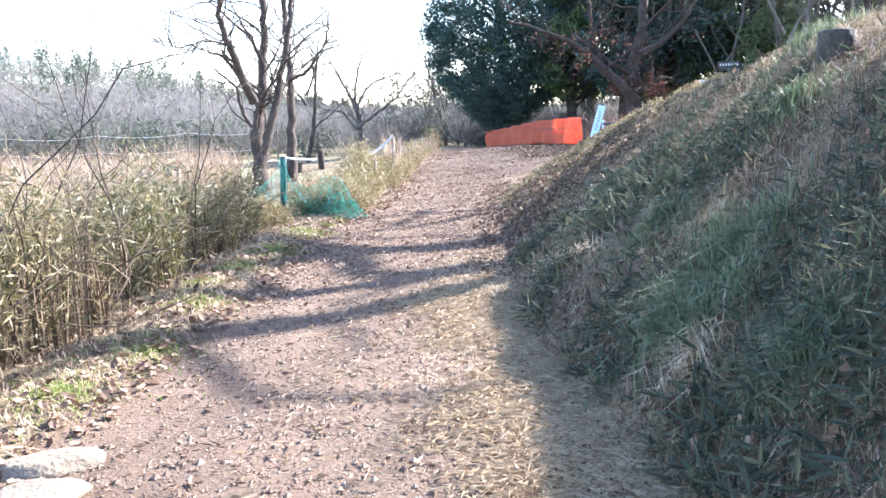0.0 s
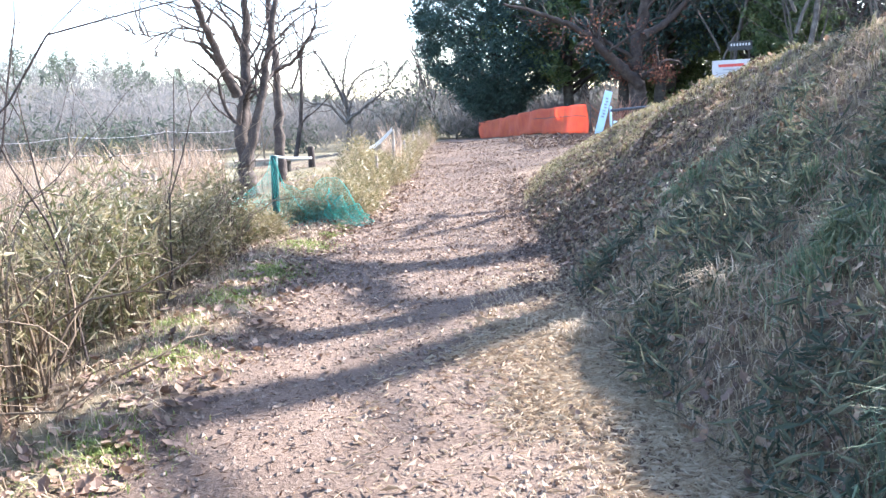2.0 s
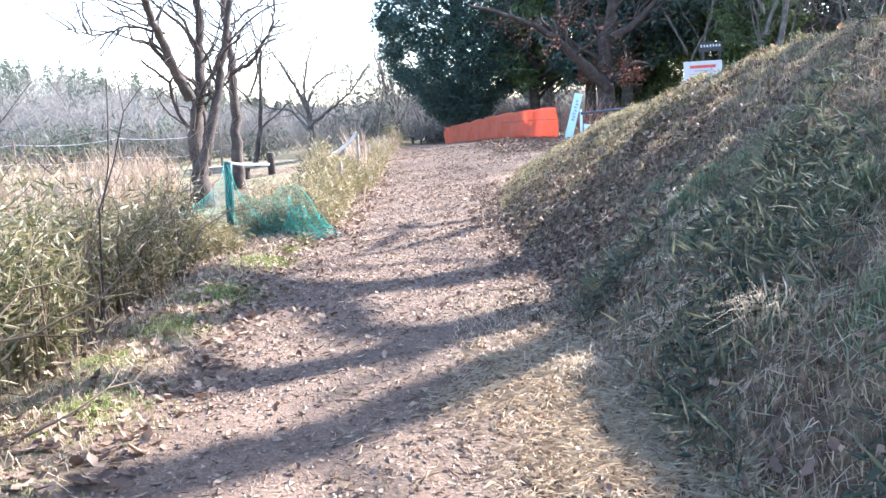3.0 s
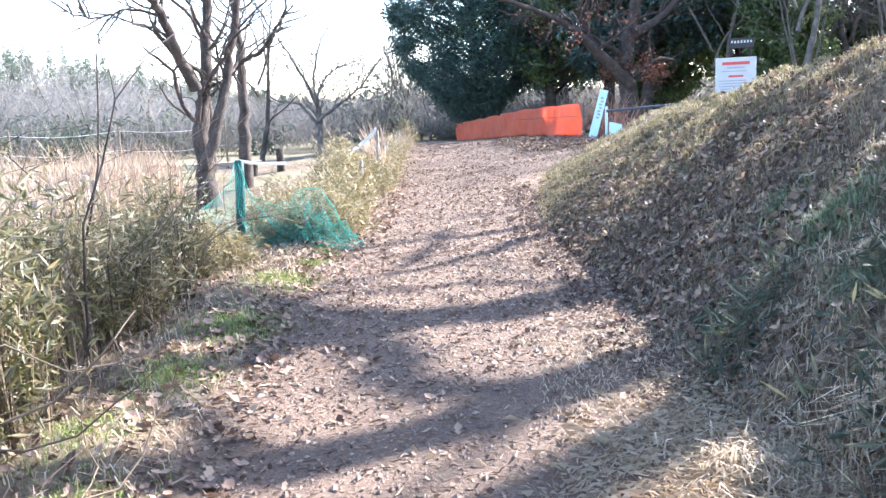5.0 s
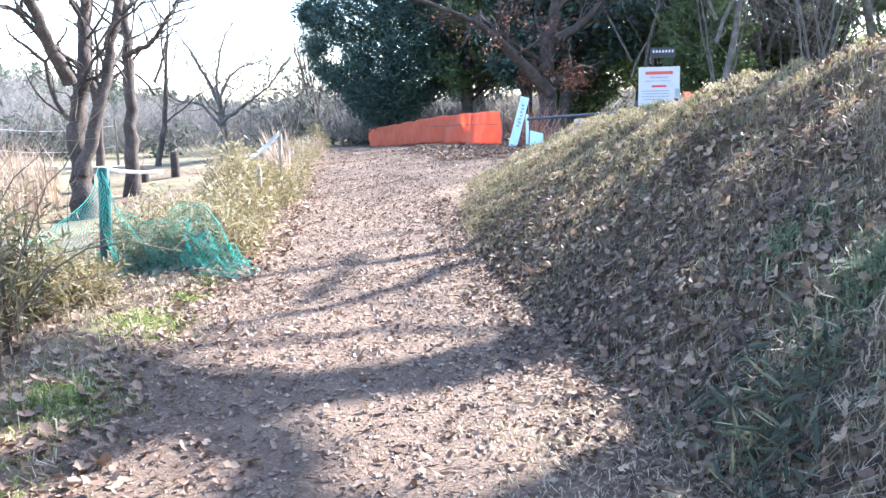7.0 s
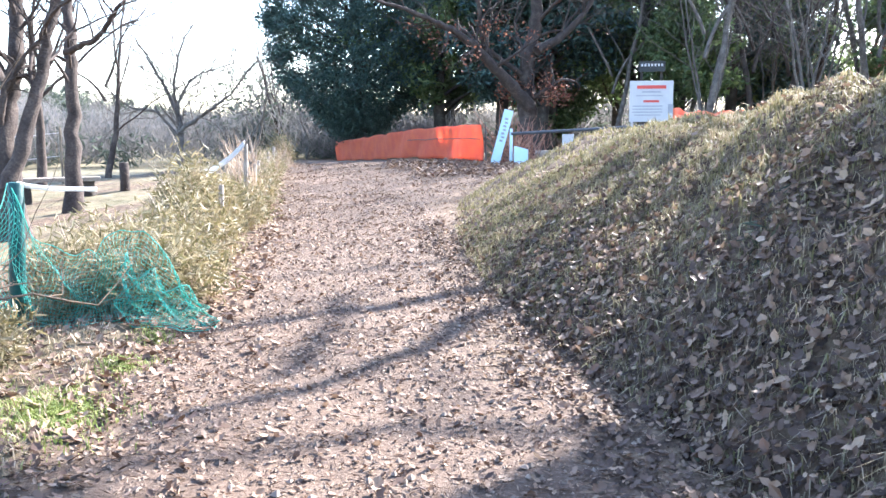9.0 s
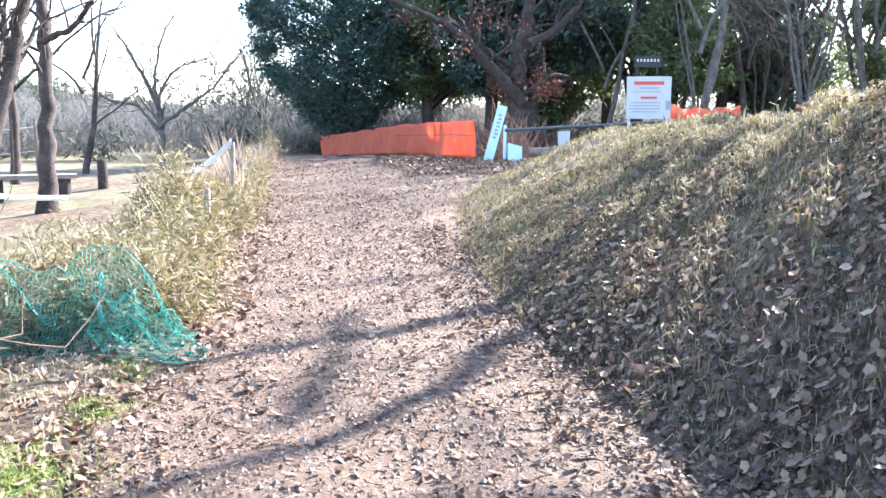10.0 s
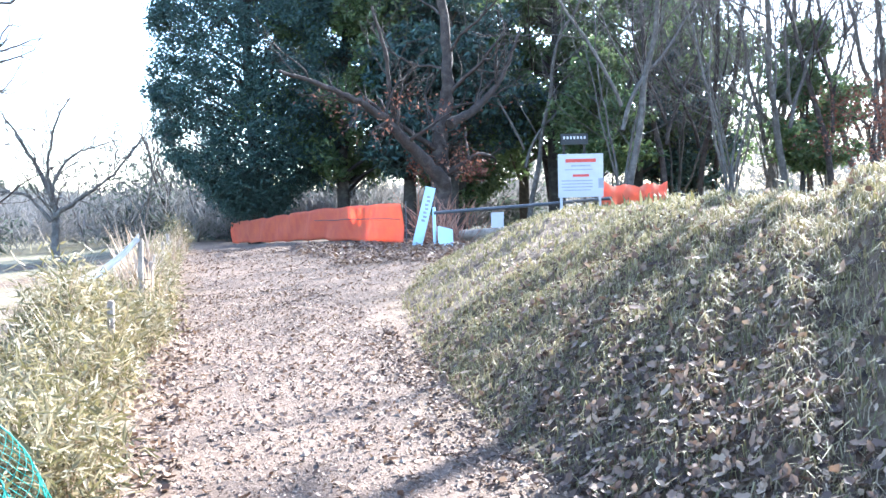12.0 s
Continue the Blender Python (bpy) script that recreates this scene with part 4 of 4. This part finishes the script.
x, y = scatter(1800, -1, 5, 23, 34, lambda x, y: (x > edge(y) - 0.3) & (x < foot(y) + 0.2))
flat_leaves(lf, x, y, 0.07, 0.01)
x, y = scatter(4200, 1.5, 6.5, 27, 33, lambda x, y: (x > 2.5 + 0.3 * wob(x, y, 1)) & (x < foot(y) + 0.5))
flat_leaves(lf, x, y, 0.12, 0.04)
tagged(new("fallen_leaves", lf.mesh("fallen_leaves", M_LEAF, False)), "brown fallen leaves littering track and bank", "leaves", kind="stuff")

# crumbs of leaf and straw trodden into the track
cr = Geo()
x, y = scatter(26000, -2.6, 1.6, 2.5, 16, lambda x, y: (x > edge(y) - 0.2) & (x < foot(y) + 0.2) & (rng.random(len(x)) < np.clip(0.35 + 0.1 * (y - 6) + 0.35 * wob(x, y, 1.4, 3), 0.12, 1)))
flat_leaves(cr, x, y, 0.028, 0.004)
x, y = scatter(16000, -1.4, 5, 16, 33, lambda x, y: (x > edge(y) - 0.2) & (x < foot(y) + 0.2))
flat_leaves(cr, x, y, 0.045, 0.006)
x, y = scatter(9000, -2.6, 1.6, 2.5, 14, lambda x, y: (x > edge(y) - 0.3) & (x < foot(y) + 0.2))
c = np.stack([x, y, gz(x, y) + 0.006], -1)
lay = Geo()
leaves(lay, c, 0.07, 0.004, 0.0, fold=0.02)
x, y = scatter(110000, -1.0, 1.2, 2.5, 10.5, lambda x, y: (x < foot(y) + 0.12) & (rng.random(len(x)) < np.clip(1.15 + (x - foot(y)) / 0.85 + 0.3 * wob(x, y, 2), 0.03, 0.9) * np.clip((9.4 - y) / 3, 0.04, 1)))
strawlay = Geo()
leaves(strawlay, np.stack([x, y, gz(x, y)], -1), 0.085, 0.003, 0.0, fold=0.01)
sv = strawlay.v[0]
sv[:, 2] = gz(sv[:, 0], sv[:, 1]) + 0.004 + 0.03 * np.abs(np.sin(sv[:, 0] * 37 + sv[:, 1] * 91))
sl = Geo()
sl.add(sv, strawlay.f[0])
tagged(new("trodden_straw", sl.mesh("trodden_straw", M_STRAW, False)), "bright dry straw lying on the track", "straw", kind="stuff")
lv = lay.v[0]
lv[:, 2] = gz(lv[:, 0], lv[:, 1]) + 0.004 + 0.012 * np.abs(np.sin(lv[:, 0] * 400))
cr.add(lv, lay.f[0])
tagged(new("trodden_litter", cr.mesh("trodden_litter", M_LEAF, False)), "crumbled leaf and straw bits on the track", "litter", kind="stuff")

# pebbles and clods on the track
pg = Geo()
x, y = scatter(24000, -2.4, 1.5, 2.5, 24, lambda x, y: (x > edge(y) - 0.1) & (x < foot(y) + 0.1))
ico = np.array([[0, 0, 1], [0.9, 0, 0.1], [0, 0.9, 0.1], [-0.9, 0, 0.1], [0, -0.9, 0.1], [0, 0, -0.6]])
icf = np.array([[0, 1, 2], [0, 2, 3], [0, 3, 4], [0, 4, 1], [5, 2, 1], [5, 3, 2], [5, 4, 3], [5, 1, 4]])
n = len(x)
s = 0.006 + 0.018 * rng.random(n) ** 5 + 0.004 * rng.random(n)
v = ico[None] * s[:, None, None] * rng.uniform(0.6, 1.4, (n, 6, 3)) * np.array([1, 1, 0.7])
v = v + np.stack([x, y, gz(x, y) + 0.002], -1)[:, None]
pg.add(v.reshape(-1, 3), (icf[None] + (np.arange(n) * 6)[:, None, None]).reshape(-1, 3))
tagged(new("pebbles", pg.mesh("pebbles", material("pebble", [(0.09, 0.062, 0.045), (0.19, 0.138, 0.1), (0.32, 0.25, 0.19)], 20, 0.9, 0.2, island=0.7), False)), "small stones and clods on the track", "stones", kind="stuff")


# ---- fence with green net ----
def post(name, x, y, h, rad, mat, label, category="post", group="", lean=(0, 0), sides=10):
    g = Geo()
    z = float(gz(x, y))
    hs = np.array([-0.15, 0.02, h * 0.5, h - 0.012, h])
    pts = np.stack([lean[0] * hs, lean[1] * hs, hs], -1)
    g.tube(pts, rad * np.array([1.05, 1.05, 1.0, 0.97, 0.8]), sides)
    ob = new(name, g.mesh(name, mat))
    ob.matrix_basis = pose(x, y, z)
    return tagged(ob, label, category, group)


def net_sheet(fn, nu, nv, mat, name, thick):
    """A net of real strands over the surface fn(u, v)."""
    u, v = np.meshgrid(np.linspace(0, 1, nu), np.linspace(0, 1, nv))
    p = np.stack(fn(u, v), -1).reshape(-1, 3)
    k = np.arange(nu * nv).reshape(nv, nu)
    q = np.stack([k[:-1, :-1], k[:-1, 1:], k[1:, 1:], k[1:, :-1]], -1).reshape(-1, 4)
    ob = new(name, mesh_from(name, p, q, mat))
    w = ob.modifiers.new("strands", "WIREFRAME")
    w.thickness, w.use_even_offset, w.use_boundary = thick, False, True
    return ob


gp = post("green_fence_post", -2.72, 14.9, 1.08, 0.058, M_POST, "dark green post wrapped in torn netting", "fence post", lean=(0.05, 0))
post("brown_fence_post", -3.05, 13.2, 0.6, 0.05, M_WOODPOST, "short weathered wooden fence post", "fence post", lean=(0.05, 0))


def left_net(u, v):
    x = -3.25 + 0.55 * u
    y = 13.6 + 1.25 * u
    top = np.interp(u, [0, 0.5, 1], [0.5, 0.68, 1.05])
    return x + 0.06 * np.sin(v * 7 + u * 9), y + 0.04 * np.sin(v * 9), gz(x, y) + 0.02 + v * top - 0.12 * np.sin(u * math.pi) * v


def right_net(u, v):
    x = -2.66 + 1.25 * u + 0.03 * np.sin(v * 9 + u * 15)
    y = 14.72 - 0.5 * u - 0.12 * np.sin(math.pi * u) + 0.28 * v * np.minimum(1, u * 4)
    top = np.interp(u, [0, 0.1, 0.25, 0.45, 0.62, 0.8, 1], [1.04, 0.7, 0.5, 0.48, 0.62, 0.52, 0.1])
    fold = 0.03 * np.sin(u * 24 + v * 5) + 0.02 * np.sin(v * 13 + u * 31)
    return x, y + fold, gz(x, y) + 0.012 + v * top + 0.02 * np.sin(u * 37) * v


def heap(u, v):
    a = (u - 0.5) * 2.6
    x = -1.62 + 0.26 * np.sin(a) + 0.03 * np.sin(v * 14 + u * 17)
    y = 14.3 - 0.16 * np.cos(a) + 0.03 * np.cos(v * 11 - u * 13) + 0.15 * v
    return x + 0.2 * (1 - v) * (u - 0.2), y, gz(x, y) + 0.01 + v * (0.5 - 0.3 * u) * (0.85 + 0.15 * np.sin(u * 19))


for fn, nu, nv, lab in ((left_net, 34, 22, "sagging green plastic net on the fence"), (right_net, 52, 22, "torn green plastic net fallen over the verge"), (heap, 34, 20, "crumpled heap of bright green plastic net")):
    gn = tagged(net_sheet(fn, nu, nv, M_NET, "green_net", 0.004), lab, "net", "green nets")
    q = np.linspace(0, 1, 40)
    for vv in (0.0, 1.0):
        g = Geo()
        g.tube(np.stack(fn(q, np.full(40, vv)), -1), [0.004] * 40, 5)
        part("edge_cord", g.mesh("edge_cord", M_NET), gn)


def strip(name, pts, width, label, category, mat=M_TAPE, thick=0.012, group=""):
    """A thin band along a line, with thickness."""
    pts = np.array(pts, float)
    t = np.linspace(0, len(pts) - 1, 14)
    p = np.stack([np.interp(t, range(len(pts)), pts[:, k]) for k in range(3)], -1)
    g = Geo()
    o = np.array([0, 0.6, 0.8]) * width / 2
    w = np.array([0, -0.8, 0.6]) * thick / 2
    ring = np.stack([p - o - w, p + o - w, p + o + w, p - o + w], 1)
    k = np.arange(56).reshape(14, 4)
    g.add(ring.reshape(-1, 3), np.stack([k[:-1], np.roll(k, -1, 1)[:-1], np.roll(k, -1, 1)[1:], k[1:]], -1).reshape(-1, 4))
    g.add(ring[[0, -1]].reshape(-1, 3), [[0, 1, 2, 3], [7, 6, 5, 4]])
    return tagged(new(name, g.mesh(name, mat)), label, category, group)


zp = float(gz(-2.72, 14.9))
strip("fence_rail", [(-2.66, 14.9, zp + 1.07), (-2.55, 14.95, zp + 1.04), (-2.42, 15.0, zp + 1.02), (-2.15, 15.15, zp + 1.0)], 0.035, "pale flat rail lying along the fence top", "rail", group="pale rails")
zt = float(gz(-1.3, 20.3))
strip("fence_rail", [(-1.75, 20.0, zt + 0.62), (-1.5, 20.2, zt + 0.72), (-1.3, 20.35, zt + 0.86), (-1.1, 20.5, zt + 1.06)], 0.1, "broken pale rail sticking up from the fence", "rail", group="pale rails")
for x, y, h in [(-1.12, 20.5, 1.05), (-1.75, 20.0, 0.68), (-1.0, 21.3, 0.7), (-1.35, 17.9, 0.7), (-0.95, 23.5, 0.6), (-0.75, 26.5, 0.6), (-0.6, 29, 0.6)]:
    post("fence_post", x, y, h, 0.03, M_WOODPOST, "thin weathered fence post in dry grass", "fence post", "thin fence posts", (0.03, 0), 8)
for x, y in [(-5.6, 18.5), (-5.3, 16.0), (-4.9, 14.4), (-6.4, 20.5), (-6.0, 19.3), (-6.8, 19.8)]:
    post("field_post", x, y, 0.95, 0.06, M_WOODPOST, "old round wooden post standing in dry reeds", "post", "old field posts", (0.04, 0))
post("wood_stump", -3.75, 27.6, 0.6, 0.1, M_BARK, "sawn upright log beside the fence", "log")


# a chain of thin wire mesh beside the broken rail
tagged(net_sheet(lambda u, v: (-1.12 + 0.12 * u, 20.5 + 0.9 * u, gz(-1.1, 20.5 + 0.9 * u) + 0.05 + v * (0.9 - 0.3 * u)), 14, 14, M_PIPE, "wire_netting", 0.008), "rusty wire netting hanging on a post", "net")


def bench(x, y, rz):
    ob = empty("log_bench", x, y, float(gz(x, y)), "low rustic wooden bench in the field", "bench", "field benches", rz)
    g = Geo()
    g.box((0, 0, 0.42), (1.7, 0.36, 0.08))
    part("seat", g.mesh("seat", M_WOODPOST, False), ob)
    for s in (-0.6, 0.6):
        g = Geo()
        g.tube([(s, 0, -0.1), (s, 0, 0.2), (s, 0, 0.38)], [0.15, 0.14, 0.14], 10)
        part("leg", g.mesh("leg", M_BARK_D), ob)


def wire_fence():
    ob = empty("field_fence", -14, 31, float(gz(-14, 31)), "low wire fence on thin pale posts across the field", "fence")
    z = ob.location.z
    for i in range(6):
        g = Geo()
        g.tube([(-8 + 3.2 * i, 0.3 * i, -0.2), (-8 + 3.2 * i, 0.3 * i, 0.7), (-8 + 3.2 * i, 0.3 * i, 1.45)], [0.035, 0.035, 0.03], 7)
        part("post", g.mesh("post", M_STONE), ob)
    for hgt in (0.7, 1.3):
        g = Geo()
        q = np.linspace(0, 5, 26)
        g.tube(np.stack([-8 + 3.2 * q, 0.3 * q, hgt - 0.12 * np.abs(np.sin(q * math.pi))], -1), [0.008] * 26, 4)
        part("wire", g.mesh("wire", M_WHITE), ob)


wire_fence()
bench(-5.0, 27.0, 10)
bench(-7.5, 29.0, -8)

# ---- orange net on stakes ----
net = empty("orange_safety_net", 5.1, 31.2, float(gz(5.1, 31.2)), "orange plastic safety net strung on stakes", "safety net")
A, B = np.array([5.05, 31.2]), np.array([2.6, 49.0])


def net_pt(u, v):
    x = A[0] + (B[0] - A[0]) * u + 0.05 * np.sin(u * 60)
    y = A[1] + (B[1] - A[1]) * u
    h = np.interp(u, [0, 0.2, 0.5, 1], [1.02, 1.0, 0.95, 0.9]) - 0.03 * np.abs(np.sin(u * math.pi * 7))
    lift = 0.03 + 0.05 * np.abs(np.sin(u * 23))
    return x + 0.04 * np.sin(v * 4 + u * 40), y + 0 * v, gz(x, y) * 0 + np.interp(u, [0, 0.1, 0.35, 1], [0.17, 0.15, 0.05, -0.52]) + lift + v * h


u, v = np.meshgrid(np.linspace(0, 1, 170), np.linspace(0, 1, 12))
p = np.stack(net_pt(u, v), -1).reshape(-1, 3) - np.array(net.location)
k = np.arange(170 * 12).reshape(12, 170)
sheet = part("mesh_sheet", mesh_from("mesh_sheet", p, np.stack([k[:-1, :-1], k[:-1, 1:], k[1:, 1:], k[1:, :-1]], -1).reshape(-1, 4), M_ORANGE, True), net)
so = sheet.modifiers.new("thickness", "SOLIDIFY")
so.thickness = 0.006
for i in range(8):
    uu = i / 7
    x, y, z0 = [float(q) for q in net_pt(np.array(uu), np.array(0.0))]
    g = Geo()
    l = Vector((x + 0.1, y + 0.02, z0)) - net.location
    g.tube([(l.x, l.y, l.z - 0.25), (l.x, l.y, l.z + 0.6), (l.x, l.y, l.z + 1.08)], [0.018, 0.018, 0.016], 7)
    part("stake", g.mesh("stake", M_PIPE), net)
g = Geo()
g.tube([np.array(net_pt(np.array(q), np.array(0.62))) - np.array(net.location) + [-0.09, 0, 0] for q in np.linspace(0, 0.36, 8)], [0.012] * 8, 6)
part("cord", g.mesh("cord", M_PIPE), net)

# ---- leaning blue board, gate pole and signs ----
bb = empty("blue_board", 5.25, 30.9, float(gz(5.25, 30.9)), "pale blue signboard leaning against a post", "sign")
g = Geo()
tilt = pose(0, 0, 0, -6, 15, -14)
g.box((0.27, 0, 0.76), (0.25, 0.03, 1.5), tilt)
part("panel", g.mesh("panel", M_BLUE, False), bb)
for i in range(7):
    q = tilt @ Vector((0.02 * (i % 2), -0.02, -0.1 + 0.1 * i))
    g = Geo()
    g.box((0.27 + q.x, q.y, 0.76 + q.z), (0.09, 0.006, 0.06), tilt)
    part("mark", g.mesh("mark", M_GREY, False), bb)
for x, h in ((5.72, 1.0), (9.2, 1.0)):
    post("gate_post", x, 30.7, h, 0.04, M_BLUE if x < 6 else M_PIPE, "painted metal gate post", "post", "gate posts")
g = Geo()
zz = float(gz(5.7, 30.7)) + 0.86
g.tube([(5.7, 30.64, zz), (8.3, 30.6, zz + 0.12), (10.6, 30.6, zz + 0.25)], [0.045, 0.045, 0.045], 10)
tagged(new("barrier_pole", g.mesh("barrier_pole", M_PIPE)), "dark metal barrier pole across the entrance", "barrier")
# plain tilted sheet in place of a white bucket-like thing
g = Geo()
g.box((0.72, -0.3, 0.25), (0.42, 0.03, 0.5), pose(0, 0, 0, -25, 14, 10))
part("bucket_sheet", g.mesh("bucket_sheet", M_BLUE, False), bb, "small tilted sheet standing in for a white bucket")


def log(x, y, ln, rad, rz):
    g = Geo()
    t = np.linspace(-ln / 2, ln / 2, 7)
    g.tube(np.stack([t, 0.03 * np.sin(t * 4), rad * 0.9 + 0.02 * np.cos(t * 3)], -1), rad * (1 + 0.08 * np.sin(t * 5)), 10)
    ob = new("fallen_log", g.mesh("fallen_log", M_WOODPOST))
    ob.matrix_basis = pose(x, y, float(gz(x, y)), 0, 0, rz)
    tagged(ob, "cut log lying beside the barrier", "log")


log(7.4, 31.6, 1.3, 0.16, -25)
# dry brush piled by the barrier
bp_ = Geo()
for i in range(120):
    x, y = 6.4 + rng.normal() * 0.35, 32.2 + rng.normal() * 0.4
    z = float(gz(x, y))
    d = rng.normal(size=3) * [0.4, 0.3, 0.2] + [0, 0, 0.6]
    bp_.tube([(x, y, z), np.array([x, y, z]) + d * 0.8, np.array([x, y, z]) + d * 1.5 + rng.normal(size=3) * 0.1], [0.012, 0.009, 0.004], 4)
tagged(new("brushwood", bp_.mesh("brushwood", material("red_brush", [(0.2, 0.09, 0.06), (0.34, 0.2, 0.14)], 3, 0.8, 0, island=0.5))), "reddish dry brushwood heaped by the barrier", "brushwood", kind="stuff")

sg = empty("notice_board", 9.55, 30.3, float(gz(9.55, 30.3)), "white notice board with red and grey writing", "sign", rz=-16)
zb = 1.28 - sg.location.z
g = Geo()
g.box((0, 0, zb + 0.55), (1.16, 0.03, 1.1))
part("panel", g.mesh("panel", M_WHITE, False), sg)
for s in (-0.5, 0.5):
    g = Geo()
    g.box((s, 0.04, zb / 2 + 0.3), (0.06, 0.05, zb + 1.0))
    part("leg", g.mesh("leg", M_WHITE, False), sg)
for x, z, w, h, m in [(0, 0.93, 0.78, 0.09, M_RED), (0, 0.8, 0.5, 0.04, M_GREY), (0, 0.55, 0.42, 0.06, M_RED), (-0.05, 0.7, 0.7, 0.025, M_GREY), (-0.1, 0.42, 0.8, 0.03, M_GREY), (-0.1, 0.34, 0.8, 0.025, M_GREY), (-0.1, 0.26, 0.8, 0.025, M_GREY), (-0.1, 0.18, 0.7, 0.025, M_GREY), (0.52, 0.35, 0.14, 0.25, M_GREY)]:
    g = Geo()
    g.box((x, -0.018, zb + z), (w, 0.006, h))
    part("writing", g.mesh("writing", m, False), sg)
ss = empty("small_notice", 6.9, 29.5, float(gz(6.9, 29.5)), "small white notice on a short stake", "sign", rz=-12)
g = Geo()
g.box((0, 0, 0.42), (0.3, 0.02, 0.36))
part("panel", g.mesh("panel", M_WHITE, False), ss)
g = Geo()
g.box((0, 0.025, 0.15), (0.04, 0.03, 0.6))
part("leg", g.mesh("leg", M_WOODPOST, False), ss)
bs2 = empty("dark_sign", 10.9, 33.2, float(gz(10.9, 33.2)), "dark sign with a line of pale letters", "sign", rz=-16)
g = Geo()
g.box((0, 0, 2.12), (0.8, 0.05, 0.32))
part("panel", g.mesh("panel", M_BLACK, False), bs2)
for s in (-0.3, 0.3):
    g = Geo()
    g.box((s, 0.05, 0.9), (0.07, 0.05, 2.2))
    part("leg", g.mesh("leg", M_BARK_D, False), bs2)
for i in range(7):
    g = Geo()
    g.box((-0.3 + 0.1 * i, -0.03, 2.16), (0.055, 0.006, 0.08))
    part("letter_mark", g.mesh("letter_mark", M_WHITE, False), bs2)


def right_net_sheet(x0, y0, x1, y1, h):
    g = Geo()
    n = 24
    u = np.linspace(0, 1, n)
    x, y = x0 + (x1 - x0) * u, y0 + (y1 - y0) * u + 0.06 * np.sin(u * 30)
    z = gz(x, y)
    v = np.concatenate([np.stack([x, y, z + 0.02], -1), np.stack([x, y, z + h - 0.06 * np.abs(np.sin(u * 9))], -1)])
    k = np.arange(n - 1)[:, None]
    g.add(v, np.hstack([k, k + 1, k + 1 + n, k + n]))
    ob = tagged(new("orange_safety_net", g.mesh("orange_safety_net", M_ORANGE)), "low orange safety net in the clearing behind the bank", "safety net", "clearing nets")
    m = ob.modifiers.new("thickness", "SOLIDIFY")
    m.thickness = 0.006


right_net_sheet(11.3, 32.5, 14.2, 33.5, 0.72)
right_net_sheet(19.5, 28.0, 24.0, 27.0, 0.7)

# stump and stones
post("tree_stump", 3.3, 7.35, 0.17, 0.15, M_BARK_D, "dark cut tree stump on the bank", "stump")


def boulder(x, y, sx, sy, sz, seed):
    bm = bmesh.new()
    bmesh.ops.create_icosphere(bm, subdivisions=3, radius=1)
    for v in bm.verts:
        q = v.co * (1 + 0.22 * noise.noise(v.co * 1.4 + Vector((seed, 0, 0))) + 0.06 * noise.noise(v.co * 5))
        v.co = Vector((q.x * sx, q.y * sy, max(-0.6, min(0.75, q.z)) * sz))
    me = bpy.data.meshes.new("flat_stone")
    bm.to_mesh(me)
    bm.free()
    me.materials.append(M_STONE)
    for pl in me.polygons:
        pl.use_smooth = True
    ob = new("flat_stone", me)
    ob.matrix_basis = pose(x, y, float(gz(x, y)) + 0.02, 0, 0, 20 * seed)
    tagged(ob, "pale flat stone set in the verge", "stone", "verge stones")


boulder(-1.92, 3.98, 0.25, 0.14, 0.075, 1)
boulder(-1.8, 3.55, 0.22, 0.17, 0.06, 2)
